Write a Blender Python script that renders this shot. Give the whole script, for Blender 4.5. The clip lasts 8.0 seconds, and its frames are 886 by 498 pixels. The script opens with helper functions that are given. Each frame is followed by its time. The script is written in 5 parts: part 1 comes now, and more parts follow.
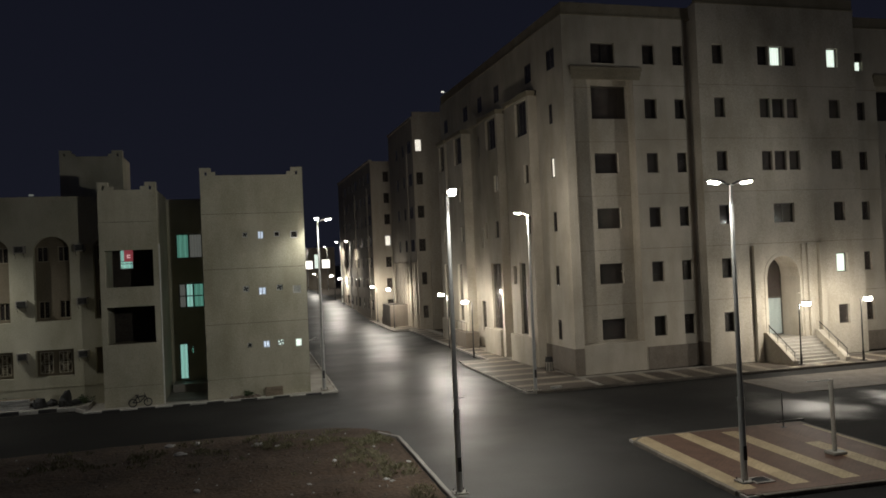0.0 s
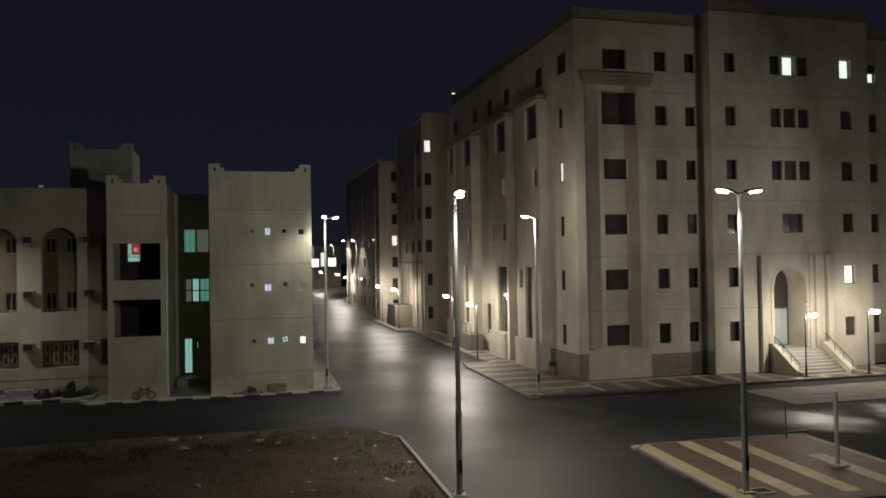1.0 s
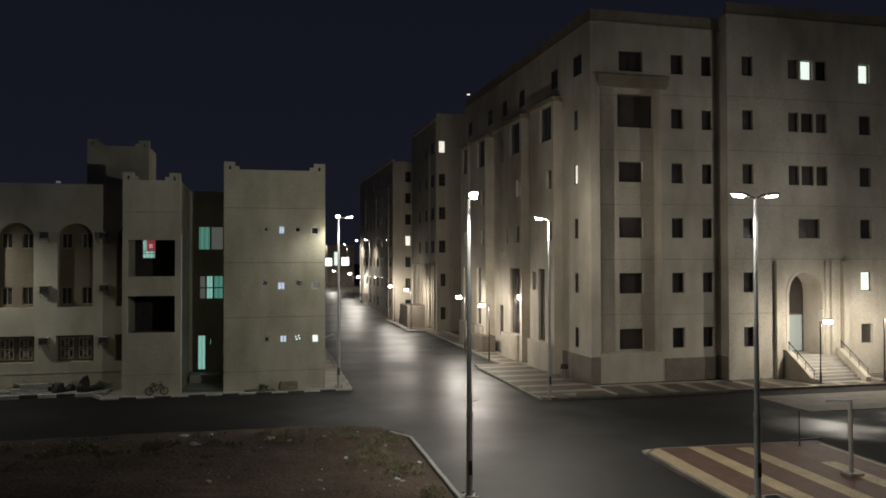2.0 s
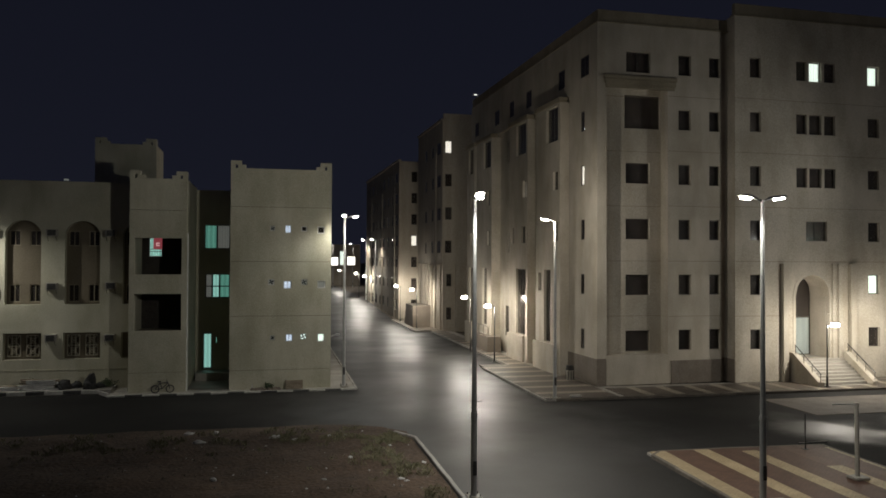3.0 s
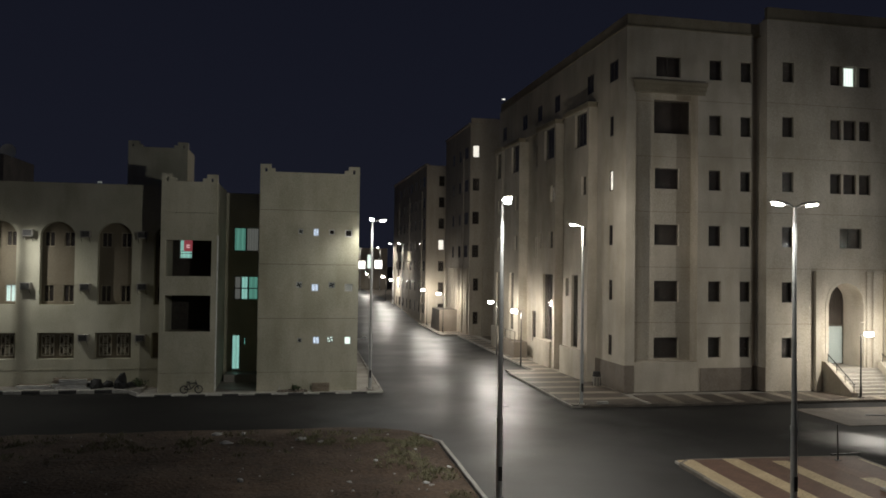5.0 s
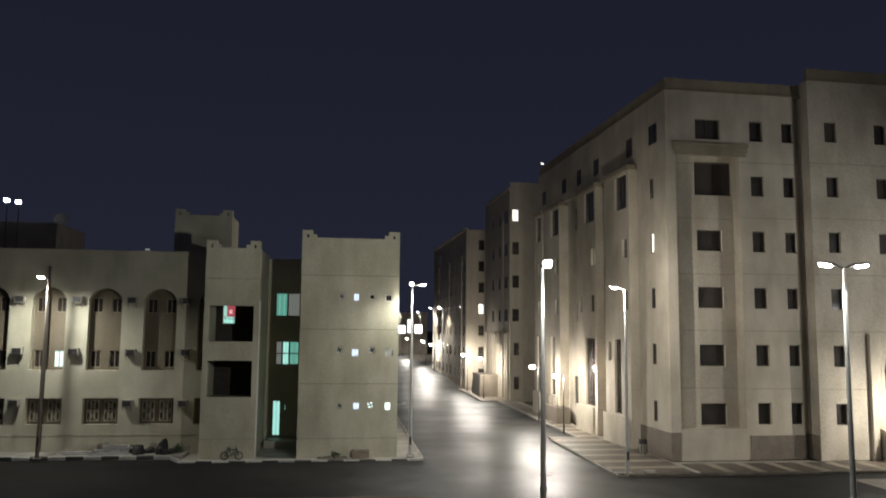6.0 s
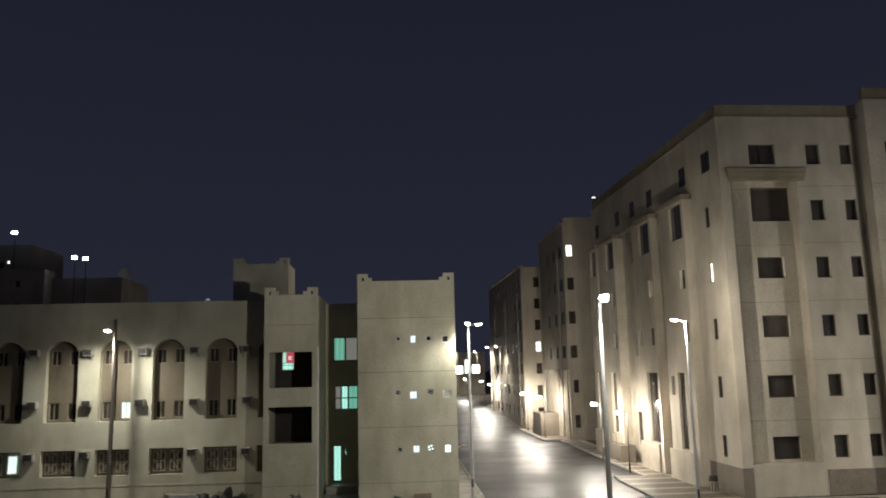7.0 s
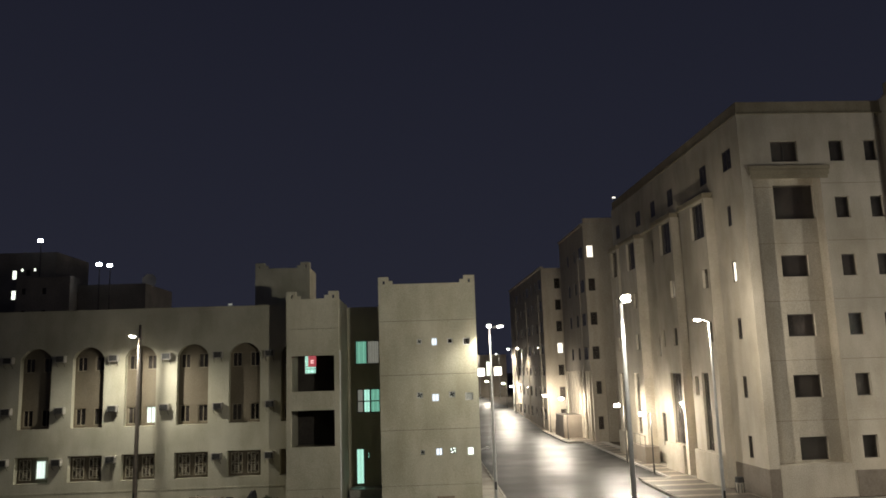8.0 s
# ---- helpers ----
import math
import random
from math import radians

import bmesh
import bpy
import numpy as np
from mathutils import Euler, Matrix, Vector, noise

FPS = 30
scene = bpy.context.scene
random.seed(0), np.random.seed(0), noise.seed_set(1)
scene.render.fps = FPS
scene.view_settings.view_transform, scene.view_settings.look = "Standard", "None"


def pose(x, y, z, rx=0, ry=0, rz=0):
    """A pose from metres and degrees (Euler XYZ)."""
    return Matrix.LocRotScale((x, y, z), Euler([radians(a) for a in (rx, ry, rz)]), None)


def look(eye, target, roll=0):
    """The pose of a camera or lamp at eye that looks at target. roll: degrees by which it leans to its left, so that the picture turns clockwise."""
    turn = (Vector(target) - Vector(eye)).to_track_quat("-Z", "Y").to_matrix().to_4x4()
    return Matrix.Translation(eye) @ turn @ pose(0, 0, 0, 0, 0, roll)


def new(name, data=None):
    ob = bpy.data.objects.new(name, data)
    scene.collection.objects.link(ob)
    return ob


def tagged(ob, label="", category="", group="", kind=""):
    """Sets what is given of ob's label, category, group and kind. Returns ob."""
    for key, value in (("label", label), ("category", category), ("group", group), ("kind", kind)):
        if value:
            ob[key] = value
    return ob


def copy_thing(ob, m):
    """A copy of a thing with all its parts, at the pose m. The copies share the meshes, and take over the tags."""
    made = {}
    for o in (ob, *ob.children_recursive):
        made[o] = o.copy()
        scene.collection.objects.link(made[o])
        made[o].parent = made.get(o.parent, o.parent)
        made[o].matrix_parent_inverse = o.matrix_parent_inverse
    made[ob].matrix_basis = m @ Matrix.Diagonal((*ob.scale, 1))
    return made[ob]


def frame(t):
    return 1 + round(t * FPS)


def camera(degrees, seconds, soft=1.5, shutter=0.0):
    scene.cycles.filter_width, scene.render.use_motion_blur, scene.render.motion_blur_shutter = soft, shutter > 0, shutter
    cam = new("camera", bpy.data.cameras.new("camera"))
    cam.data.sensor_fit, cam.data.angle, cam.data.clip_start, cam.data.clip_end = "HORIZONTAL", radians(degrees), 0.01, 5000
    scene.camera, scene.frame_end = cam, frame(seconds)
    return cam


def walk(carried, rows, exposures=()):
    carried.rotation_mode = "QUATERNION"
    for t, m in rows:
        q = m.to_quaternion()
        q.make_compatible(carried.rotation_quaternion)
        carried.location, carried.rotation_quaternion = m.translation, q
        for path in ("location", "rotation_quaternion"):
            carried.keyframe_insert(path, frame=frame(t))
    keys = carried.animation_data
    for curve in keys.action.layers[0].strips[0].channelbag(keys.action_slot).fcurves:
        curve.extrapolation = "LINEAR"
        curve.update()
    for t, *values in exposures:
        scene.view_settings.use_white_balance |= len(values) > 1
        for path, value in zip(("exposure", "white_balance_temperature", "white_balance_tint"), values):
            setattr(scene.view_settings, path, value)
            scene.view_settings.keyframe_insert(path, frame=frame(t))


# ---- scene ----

# ------------------------------------------------ camera and its way
EYE = (0.0, 0.0, 7.6)


def aim(yaw, pitch, roll):
    a, b = radians(yaw), radians(pitch)
    way = Vector((math.sin(a) * math.cos(b), math.cos(a) * math.cos(b), math.sin(b)))
    return look(EYE, Vector(EYE) + 10 * way, roll)


cam = camera(59.9, 8.0, soft=1.7, shutter=0.5)
PATH = [
    (0.0, 14.294, 0.773, -2.505), (0.5, 14.288, 0.806, -1.839), (1.0, 13.819, 0.895, -0.982), (1.5, 13.159, 0.955, -0.499),
    (1.7, 13.024, 0.952, -0.360), (2.8, 12.480, 0.988, 0.266),
    (3.0, 12.396, 0.971, 0.259), (3.5, 12.095, 0.898, 0.480), (4.0, 11.281, 0.840, 0.547), (4.2, 10.995, 0.842, 0.642), (5.3, 9.784, 1.923, 0.714), (5.5, 9.093, 2.919, 0.606),
    (6.0, 7.359, 6.014, 0.548), (6.5, 5.958, 8.156, -0.072), (7.0, 3.375, 8.983, -1.367), (7.5, 2.213, 9.122, -1.674),
    (8.0, 1.862, 9.204, -1.857),
]
walk(cam, [(t, aim(y, p, r)) for t, y, p, r in PATH],
     exposures=[(0.0, 0.0, 6330, 10), (4.2, 0.05, 6250, 10), (5.5, 0.36, 6200, 10), (6.0, 0.96, 6220, 10), (6.5, 1.16, 6250, 10), (8.0, 1.10, 6750, 10)])

# ------------------------------------------------ night sky
world = bpy.data.worlds.new("night_sky")
scene.world = world
world.use_nodes = True
wn = world.node_tree.nodes
wl = world.node_tree.links
bg = wn["Background"]
tc = wn.new("ShaderNodeTexCoord")
sep = wn.new("ShaderNodeSeparateXYZ")
ramp = wn.new("ShaderNodeValToRGB")
ramp.color_ramp.elements[0].position = 0.0
ramp.color_ramp.elements[0].color = (0.0098, 0.0106, 0.0175, 1)
ramp.color_ramp.elements[1].position = 0.55
ramp.color_ramp.elements[1].color = (0.0056, 0.0062, 0.0115, 1)
wl.new(tc.outputs["Generated"], sep.inputs[0])
wl.new(sep.outputs["Z"], ramp.inputs[0])
wl.new(ramp.outputs[0], bg.inputs["Color"])
bg.inputs["Strength"].default_value = 0.88


def lamp_light(x, y, z, watts, colour=(1.0, 0.93, 0.80), radius=0.12):
    d = bpy.data.lights.new("lamp_light", "POINT")
    d.energy, d.color, d.shadow_soft_size = watts, colour, radius
    ob = new("lamp_light", d)
    ob.location = (x, y, z)
    return ob


def cutoff_light(x, y, z, watts, colour, cone=150, blend=0.35, tilt=(0, 0)):
    """A street-lamp head that throws its light downwards only."""
    d = bpy.data.lights.new("lamp_light", "SPOT")
    d.energy, d.color, d.shadow_soft_size = watts, colour, 0.12
    d.spot_size, d.spot_blend = radians(cone), blend
    ob = new("lamp_light", d)
    ob.matrix_basis = pose(x, y, z, tilt[0], tilt[1], 0)
    return ob


def fill_beam(eye, target, watts, colour, cone):
    """Added fill spot at a lamp head, aimed to brighten one target."""
    d = bpy.data.lights.new("lamp_light", "SPOT")
    d.energy, d.color, d.shadow_soft_size = watts, colour, 0.12
    d.spot_size, d.spot_blend = radians(cone), 0.9
    new("lamp_light", d).matrix_basis = look(eye, target)


# ------------------------------------------------ materials
def principled(name):
    m = bpy.data.materials.new(name)
    m.use_nodes = True
    return m, m.node_tree.nodes, m.node_tree.links, m.node_tree.nodes["Principled BSDF"]


def surface(name, a, b, rough=0.8, scale=0.6, fine=9.0, bump=0.25, dist=0.02, metal=0.0, spread=0.0, rough_to=None, stretch=(1, 1, 1), rand=0.0):
    """Two-scale mottled surface between the colours a and b."""
    m, n, l, p = principled(name)
    co = n.new("ShaderNodeTexCoord")
    mp = n.new("ShaderNodeMapping")
    mp.inputs["Scale"].default_value = stretch
    l.new(co.outputs["Object"], mp.inputs[0])
    big = n.new("ShaderNodeTexNoise")
    big.inputs["Scale"].default_value, big.inputs["Detail"].default_value = scale, 6
    small = n.new("ShaderNodeTexNoise")
    small.inputs["Scale"].default_value, small.inputs["Detail"].default_value = fine, 8
    l.new(mp.outputs[0], big.inputs["Vector"])
    l.new(mp.outputs[0], small.inputs["Vector"])
    add = n.new("ShaderNodeMix")
    add.inputs[0].default_value = 0.5
    l.new(big.outputs[0], add.inputs[2])
    l.new(small.outputs[0], add.inputs[3])
    cr = n.new("ShaderNodeValToRGB")
    cr.color_ramp.elements[0].position, cr.color_ramp.elements[0].color = 0.40, (*a, 1)
    cr.color_ramp.elements[1].position, cr.color_ramp.elements[1].color = 0.60, (*b, 1)
    l.new(add.outputs[0], cr.inputs[0])
    out = cr.outputs[0]
    if rand:
        info = n.new("ShaderNodeObjectInfo")
        hsv = n.new("ShaderNodeHueSaturation")
        mr = n.new("ShaderNodeMapRange")
        mr.inputs[3].default_value, mr.inputs[4].default_value = 1 - rand, 1 + rand
        l.new(info.outputs["Random"], mr.inputs[0])
        l.new(mr.outputs[0], hsv.inputs["Value"])
        l.new(out, hsv.inputs["Color"])
        out = hsv.outputs[0]
    l.new(out, p.inputs["Base Color"])
    p.inputs["Metallic"].default_value = metal
    if rough_to is None:
        p.inputs["Roughness"].default_value = rough
    else:
        rr = n.new("ShaderNodeMapRange")
        rr.inputs[1].default_value, rr.inputs[2].default_value = 0.35, 0.65
        rr.inputs[3].default_value, rr.inputs[4].default_value = rough, rough_to
        l.new(big.outputs[0], rr.inputs[0])
        l.new(rr.outputs[0], p.inputs["Roughness"])
    bp = n.new("ShaderNodeBump")
    bp.inputs["Strength"].default_value, bp.inputs["Distance"].default_value = bump, dist
    l.new(small.outputs[0], bp.inputs["Height"])
    l.new(bp.outputs[0], p.inputs["Normal"])
    return m


def glow(name, colour, strength, bars=0.0):
    m, n, l, p = principled(name)
    p.inputs["Base Color"].default_value = (*[c * 0.6 for c in colour], 1)
    p.inputs["Emission Strength"].default_value = strength
    p.inputs["Emission Color"].default_value = (*colour, 1)
    if bars:
        co = n.new("ShaderNodeTexCoord")
        wv = n.new("ShaderNodeTexWave")
        wv.inputs["Scale"].default_value, wv.inputs["Distortion"].default_value = bars, 1.5
        mx = n.new("ShaderNodeMix")
        mx.data_type = "RGBA"
        mx.inputs[6].default_value = (*[c * 0.66 for c in colour], 1)
        mx.inputs[7].default_value = (*colour, 1)
        l.new(co.outputs["Object"], wv.inputs["Vector"])
        l.new(wv.outputs[1], mx.inputs[0])
        l.new(mx.outputs[2], p.inputs["Emission Color"])
    return m


PLASTER_CREAM = surface("cream_render", (0.39, 0.372, 0.275), (0.58, 0.55, 0.43), 0.9, 0.35, 20, 0.5, 0.02)
PLASTER_BEIGE = surface("beige_render", (0.36, 0.325, 0.265), (0.54, 0.487, 0.405), 0.9, 0.3, 18, 0.5, 0.02)
# Cream render darkened for the shade in the arched niches; also storey joints.
DARKENED_RENDER = surface("darkened_render", (0.15, 0.125, 0.085), (0.20, 0.168, 0.118), 0.9, 0.5, 12, 0.35, 0.015)
# Darkened render: shade put into parapet, ledge and cornice colour; also plain window frames.
PLASTER_SHADE = surface("shade_tone_render", (0.24, 0.205, 0.145), (0.31, 0.27, 0.195), 0.9, 0.5, 12, 0.35, 0.015)
CONCRETE_DARK = surface("dark_concrete", (0.15, 0.135, 0.12), (0.24, 0.215, 0.19), 0.9, 0.3, 6, 0.3, 0.02)
PLASTER_FAR = surface("far_render", (0.36, 0.32, 0.26), (0.46, 0.41, 0.34), 0.9, 0.2, 6, 0.3, 0.02)
BROWN_PAINT = surface("brown_plinth_paint", (0.15, 0.125, 0.10), (0.21, 0.178, 0.145), 0.8, 0.7, 12, 0.3, 0.01)
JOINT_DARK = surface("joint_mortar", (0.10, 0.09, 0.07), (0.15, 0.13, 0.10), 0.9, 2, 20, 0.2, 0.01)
ASPHALT = surface("wet_asphalt", (0.010, 0.0095, 0.009), (0.028, 0.026, 0.024), 0.42, 0.16, 14, 0.25, 0.012, rough_to=0.58)
SOIL = surface("damp_soil", (0.044, 0.027, 0.017), (0.112, 0.073, 0.046), 0.95, 0.35, 7, 0.9, 0.08)
EARTH = surface("dry_ground", (0.08, 0.065, 0.048), (0.13, 0.105, 0.08), 0.95, 0.1, 3, 0.5, 0.05)
PAVE_BROWN = surface("brown_paver", (0.122, 0.062, 0.040), (0.170, 0.092, 0.061), 0.62, 1.5, 18, 0.3, 0.01, rand=0.18)
PAVE_DUN = surface("dun_paver", (0.088, 0.070, 0.056), (0.128, 0.103, 0.083), 0.5, 1.5, 18, 0.3, 0.01, rand=0.18)
PAVE_PALE = surface("pale_paver", (0.33, 0.285, 0.22), (0.42, 0.365, 0.285), 0.5, 1.5, 18, 0.3, 0.01, rand=0.12)
PAVE_CREAM = surface("cream_paver", (0.42, 0.32, 0.18), (0.52, 0.40, 0.24), 0.62, 1.5, 18, 0.3, 0.01, rand=0.12)
def add_joints(m, w, h):
    """Fine recessed joints between small pavers."""
    n, l = m.node_tree.nodes, m.node_tree.links
    p = n["Principled BSDF"]
    src = p.inputs["Base Color"].links[0].from_socket
    co = n.new("ShaderNodeTexCoord")
    br = n.new("ShaderNodeTexBrick")
    br.inputs["Scale"].default_value = 1.0
    br.inputs["Brick Width"].default_value, br.inputs["Row Height"].default_value = w, h
    br.inputs["Mortar Size"].default_value = 0.008
    br.inputs["Color1"].default_value, br.inputs["Color2"].default_value = (1, 1, 1, 1), (0.82, 0.82, 0.82, 1)
    br.inputs["Mortar"].default_value = (0.4, 0.4, 0.4, 1)
    mx = n.new("ShaderNodeMix")
    mx.data_type, mx.blend_type = "RGBA", "MULTIPLY"
    mx.inputs[0].default_value = 1.0
    l.new(co.outputs["Object"], br.inputs["Vector"])
    l.new(src, mx.inputs[6])
    l.new(br.outputs["Color"], mx.inputs[7])
    l.new(mx.outputs[2], p.inputs["Base Color"])


add_joints(PAVE_BROWN, 0.2, 0.1)
add_joints(PAVE_CREAM, 0.2, 0.1)
add_joints(PAVE_DUN, 0.2, 0.1)
add_joints(PAVE_PALE, 0.2, 0.1)
CONCRETE = surface("concrete", (0.27, 0.25, 0.22), (0.38, 0.355, 0.31), 0.75, 0.6, 14, 0.4, 0.015, rough_to=0.5)
KERB_GREY = surface("kerb_concrete", (0.30, 0.28, 0.25), (0.42, 0.40, 0.36), 0.8, 1.2, 16, 0.4, 0.01, rand=0.15)
KERB_DULL = surface("kerb_dusty_concrete", (0.12, 0.10, 0.08), (0.20, 0.17, 0.135), 0.85, 1.2, 16, 0.4, 0.01, rand=0.2)
KERB_WHITE = surface("kerb_white_paint", (0.36, 0.345, 0.31), (0.56, 0.54, 0.49), 0.7, 2.5, 18, 0.3, 0.01, rand=0.15)
KERB_BLACK = surface("kerb_black_paint", (0.03, 0.03, 0.03), (0.07, 0.065, 0.06), 0.7, 2.5, 18, 0.3, 0.01)
GALVANISED = surface("galvanised_steel", (0.40, 0.395, 0.38), (0.54, 0.535, 0.51), 0.45, 1.5, 22, 0.1, 0.004, metal=0.2)
DARK_STEEL = surface("dark_steel", (0.045, 0.045, 0.045), (0.09, 0.085, 0.08), 0.5, 3, 25, 0.1, 0.004, metal=0.6)
WINDOW_FRAME = surface("brown_aluminium", (0.05, 0.042, 0.035), (0.08, 0.068, 0.055), 0.45, 4, 30, 0.05, 0.002, metal=0.3)
WHITE_FRAME = surface("white_aluminium", (0.55, 0.55, 0.52), (0.68, 0.68, 0.65), 0.45, 4, 30, 0.05, 0.002)
AC_CASE = surface("ac_casing", (0.30, 0.28, 0.24), (0.42, 0.39, 0.34), 0.6, 3, 20, 0.1, 0.004)
AC_GRILLE = surface("ac_grille", (0.05, 0.05, 0.045), (0.10, 0.095, 0.085), 0.6, 5, 30, 0.1, 0.004)
GRILLE_PAINT = surface("cream_ironwork", (0.34, 0.30, 0.22), (0.44, 0.40, 0.30), 0.6, 4, 25, 0.1, 0.004)
# Near-black colour holds the darkness of unlit rooms and the balconies.
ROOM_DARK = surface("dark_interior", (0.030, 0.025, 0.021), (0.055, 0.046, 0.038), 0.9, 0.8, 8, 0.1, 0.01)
# Colour standing in for dark unlit rooms; also the real roller blind.
DARK_SHEET = surface("dark_brown_sheet", (0.016, 0.0115, 0.009), (0.030, 0.022, 0.017), 0.8, 1.5, 12, 0.2, 0.01, rand=0.3)
WOOD_OLD = surface("weathered_timber", (0.17, 0.135, 0.095), (0.33, 0.27, 0.20), 0.85, 2, 18, 0.4, 0.008, stretch=(1, 8, 8))
RUBBER = surface("black_rubber", (0.018, 0.018, 0.018), (0.04, 0.038, 0.036), 0.7, 5, 30, 0.2, 0.004)
LITTER = surface("pale_litter", (0.40, 0.39, 0.37), (0.62, 0.61, 0.58), 0.7, 4, 20, 0.2, 0.01, rand=0.2)
STONE = surface("rubble_stone", (0.13, 0.105, 0.08), (0.25, 0.21, 0.17), 0.9, 3, 16, 0.6, 0.02, rand=0.3)
GRASS_DRY = surface("weed_leaf", (0.13, 0.128, 0.068), (0.27, 0.25, 0.15), 0.8, 3, 20, 0.1, 0.005, rand=0.25)
FOLIAGE = surface("dark_foliage", (0.028, 0.045, 0.018), (0.06, 0.08, 0.032), 0.8, 1.5, 10, 0.2, 0.02, rand=0.25)

def weather(m, dark=0.87, width=0.7):
    """Faint vertical run-off streaks and patches over a render."""
    n, l = m.node_tree.nodes, m.node_tree.links
    p = n["Principled BSDF"]
    src = p.inputs["Base Color"].links[0].from_socket
    co = n.new("ShaderNodeTexCoord")
    mp = n.new("ShaderNodeMapping")
    mp.inputs["Scale"].default_value = (width, width, width * 0.28)
    ns = n.new("ShaderNodeTexNoise")
    ns.inputs["Scale"].default_value, ns.inputs["Detail"].default_value = 1.6, 7
    rp = n.new("ShaderNodeValToRGB")
    rp.color_ramp.elements[0].position, rp.color_ramp.elements[0].color = 0.36, (dark, dark * 0.98, dark * 0.94, 1)
    rp.color_ramp.elements[1].position, rp.color_ramp.elements[1].color = 0.60, (1, 1, 1, 1)
    mx = n.new("ShaderNodeMix")
    mx.data_type, mx.blend_type = "RGBA", "MULTIPLY"
    mx.inputs[0].default_value = 1.0
    l.new(co.outputs["Object"], mp.inputs[0])
    l.new(mp.outputs[0], ns.inputs["Vector"])
    l.new(ns.outputs[0], rp.inputs[0])
    l.new(src, mx.inputs[6])
    l.new(rp.outputs[0], mx.inputs[7])
    l.new(mx.outputs[2], p.inputs["Base Color"])


for m in (PLASTER_CREAM, PLASTER_BEIGE, DARKENED_RENDER, PLASTER_SHADE, PLASTER_FAR):
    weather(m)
weather(BROWN_PAINT, 0.88, 1.0)


def wet_in_places(m, pools):
    """Wet along the main street and in the pools (x, y, radius), dry and dull elsewhere."""
    n, l = m.node_tree.nodes, m.node_tree.links
    p = n["Principled BSDF"]
    co = n.new("ShaderNodeTexCoord")
    wob = n.new("ShaderNodeTexNoise")
    wob.inputs["Scale"].default_value, wob.inputs["Detail"].default_value = 0.35, 5
    l.new(co.outputs["Object"], wob.inputs["Vector"])
    shift = n.new("ShaderNodeVectorMath")
    shift.operation = "MULTIPLY_ADD"
    shift.inputs[1].default_value, shift.inputs[2].default_value = (5, 5, 0), (-2.5, -2.5, 0)
    l.new(wob.outputs["Color"], shift.inputs[0])
    at = n.new("ShaderNodeVectorMath")
    l.new(co.outputs["Object"], at.inputs[0])
    l.new(shift.outputs[0], at.inputs[1])
    xyz = n.new("ShaderNodeSeparateXYZ")
    l.new(at.outputs[0], xyz.inputs[0])

    def slope(source, lo, hi):
        r = n.new("ShaderNodeMapRange")
        r.interpolation_type = "SMOOTHSTEP"
        r.inputs[1].default_value, r.inputs[2].default_value = lo, hi
        l.new(source, r.inputs[0])
        return r.outputs[0]

    def both(kind, u, v):
        q = n.new("ShaderNodeMath")
        q.operation = kind
        l.new(u, q.inputs[0])
        l.new(v, q.inputs[1])
        return q.outputs[0]

    wet = both("MULTIPLY", slope(xyz.outputs["X"], -2.0, 6.0), slope(xyz.outputs["X"], 19.0, 12.0))
    for x, y, r in pools:
        far = n.new("ShaderNodeVectorMath")
        far.operation = "DISTANCE"
        far.inputs[1].default_value = (x, y, 0)
        l.new(at.outputs[0], far.inputs[0])
        wet = both("MAXIMUM", wet, slope(far.outputs["Value"], r, r * 0.35))
    rough = p.inputs["Roughness"].links[0].from_socket
    mix = n.new("ShaderNodeMix")
    mix.inputs[2].default_value = 0.88
    l.new(wet, mix.inputs[0])
    l.new(rough, mix.inputs[3])
    l.new(mix.outputs[0], p.inputs["Roughness"])
    gloss = n.new("ShaderNodeMapRange")
    gloss.inputs[3].default_value, gloss.inputs[4].default_value = 0.15, 0.5
    l.new(wet, gloss.inputs[0])
    l.new(gloss.outputs[0], p.inputs["Specular IOR Level"])


wet_in_places(ASPHALT, ((24.8, 31.0, 3.6), (30.8, 30.6, 3.0)))
GLASS, gn, gl, gp = principled("window_glass")
gp.inputs["Base Color"].default_value = (0.80, 0.78, 0.76, 1)
gp.inputs["Roughness"].default_value = 0.06
gp.inputs["Transmission Weight"].default_value = 1.0
gp.inputs["IOR"].default_value = 1.3

LENS = glow("lamp_lens", (1.0, 0.95, 0.85), 55.0)
LENS_LOW = glow("lantern_lens", (1.0, 0.93, 0.80), 40.0)
LIT_WHITE = glow("lit_window_white", (0.86, 1.0, 0.88), 1.5, 3.0)
LIT_WARM = glow("lit_window_cream", (1.0, 0.95, 0.82), 1.25, 2.0)
LIT_BLUE = glow("lit_window_blue", (0.72, 0.84, 1.0), 0.95, 4.0)
LIT_GREEN = glow("lit_window_green", (0.28, 0.78, 0.60), 0.34, 1.1)
LIT_MINT = glow("lit_window_mint", (0.50, 1.0, 0.86), 0.58, 1.3)
LIT_PALE = glow("lit_window_pale", (0.78, 1.0, 0.93), 0.75, 2.0)
# Faint glow gives the door panes their bluish grey; no lobby lamp known.
DOOR_PANE_GLOW = glow("door_pane_glow", (0.68, 0.80, 0.78), 0.06, 3.0)
LIT_DIM = glow("lit_window_dim", (0.75, 0.78, 0.70), 0.14, 3.0)
LIT_RED = glow("lit_red_board", (0.55, 0.10, 0.12), 0.32)
LIT_PINK = glow("lit_pink_mark", (1.0, 0.62, 0.62), 0.5)
SIGN_GLOW = glow("lit_facade_panel", (1.0, 0.97, 0.90), 3.0)
FLOOD_GLOW = glow("flood_lens", (0.80, 0.90, 1.0), 30.0)


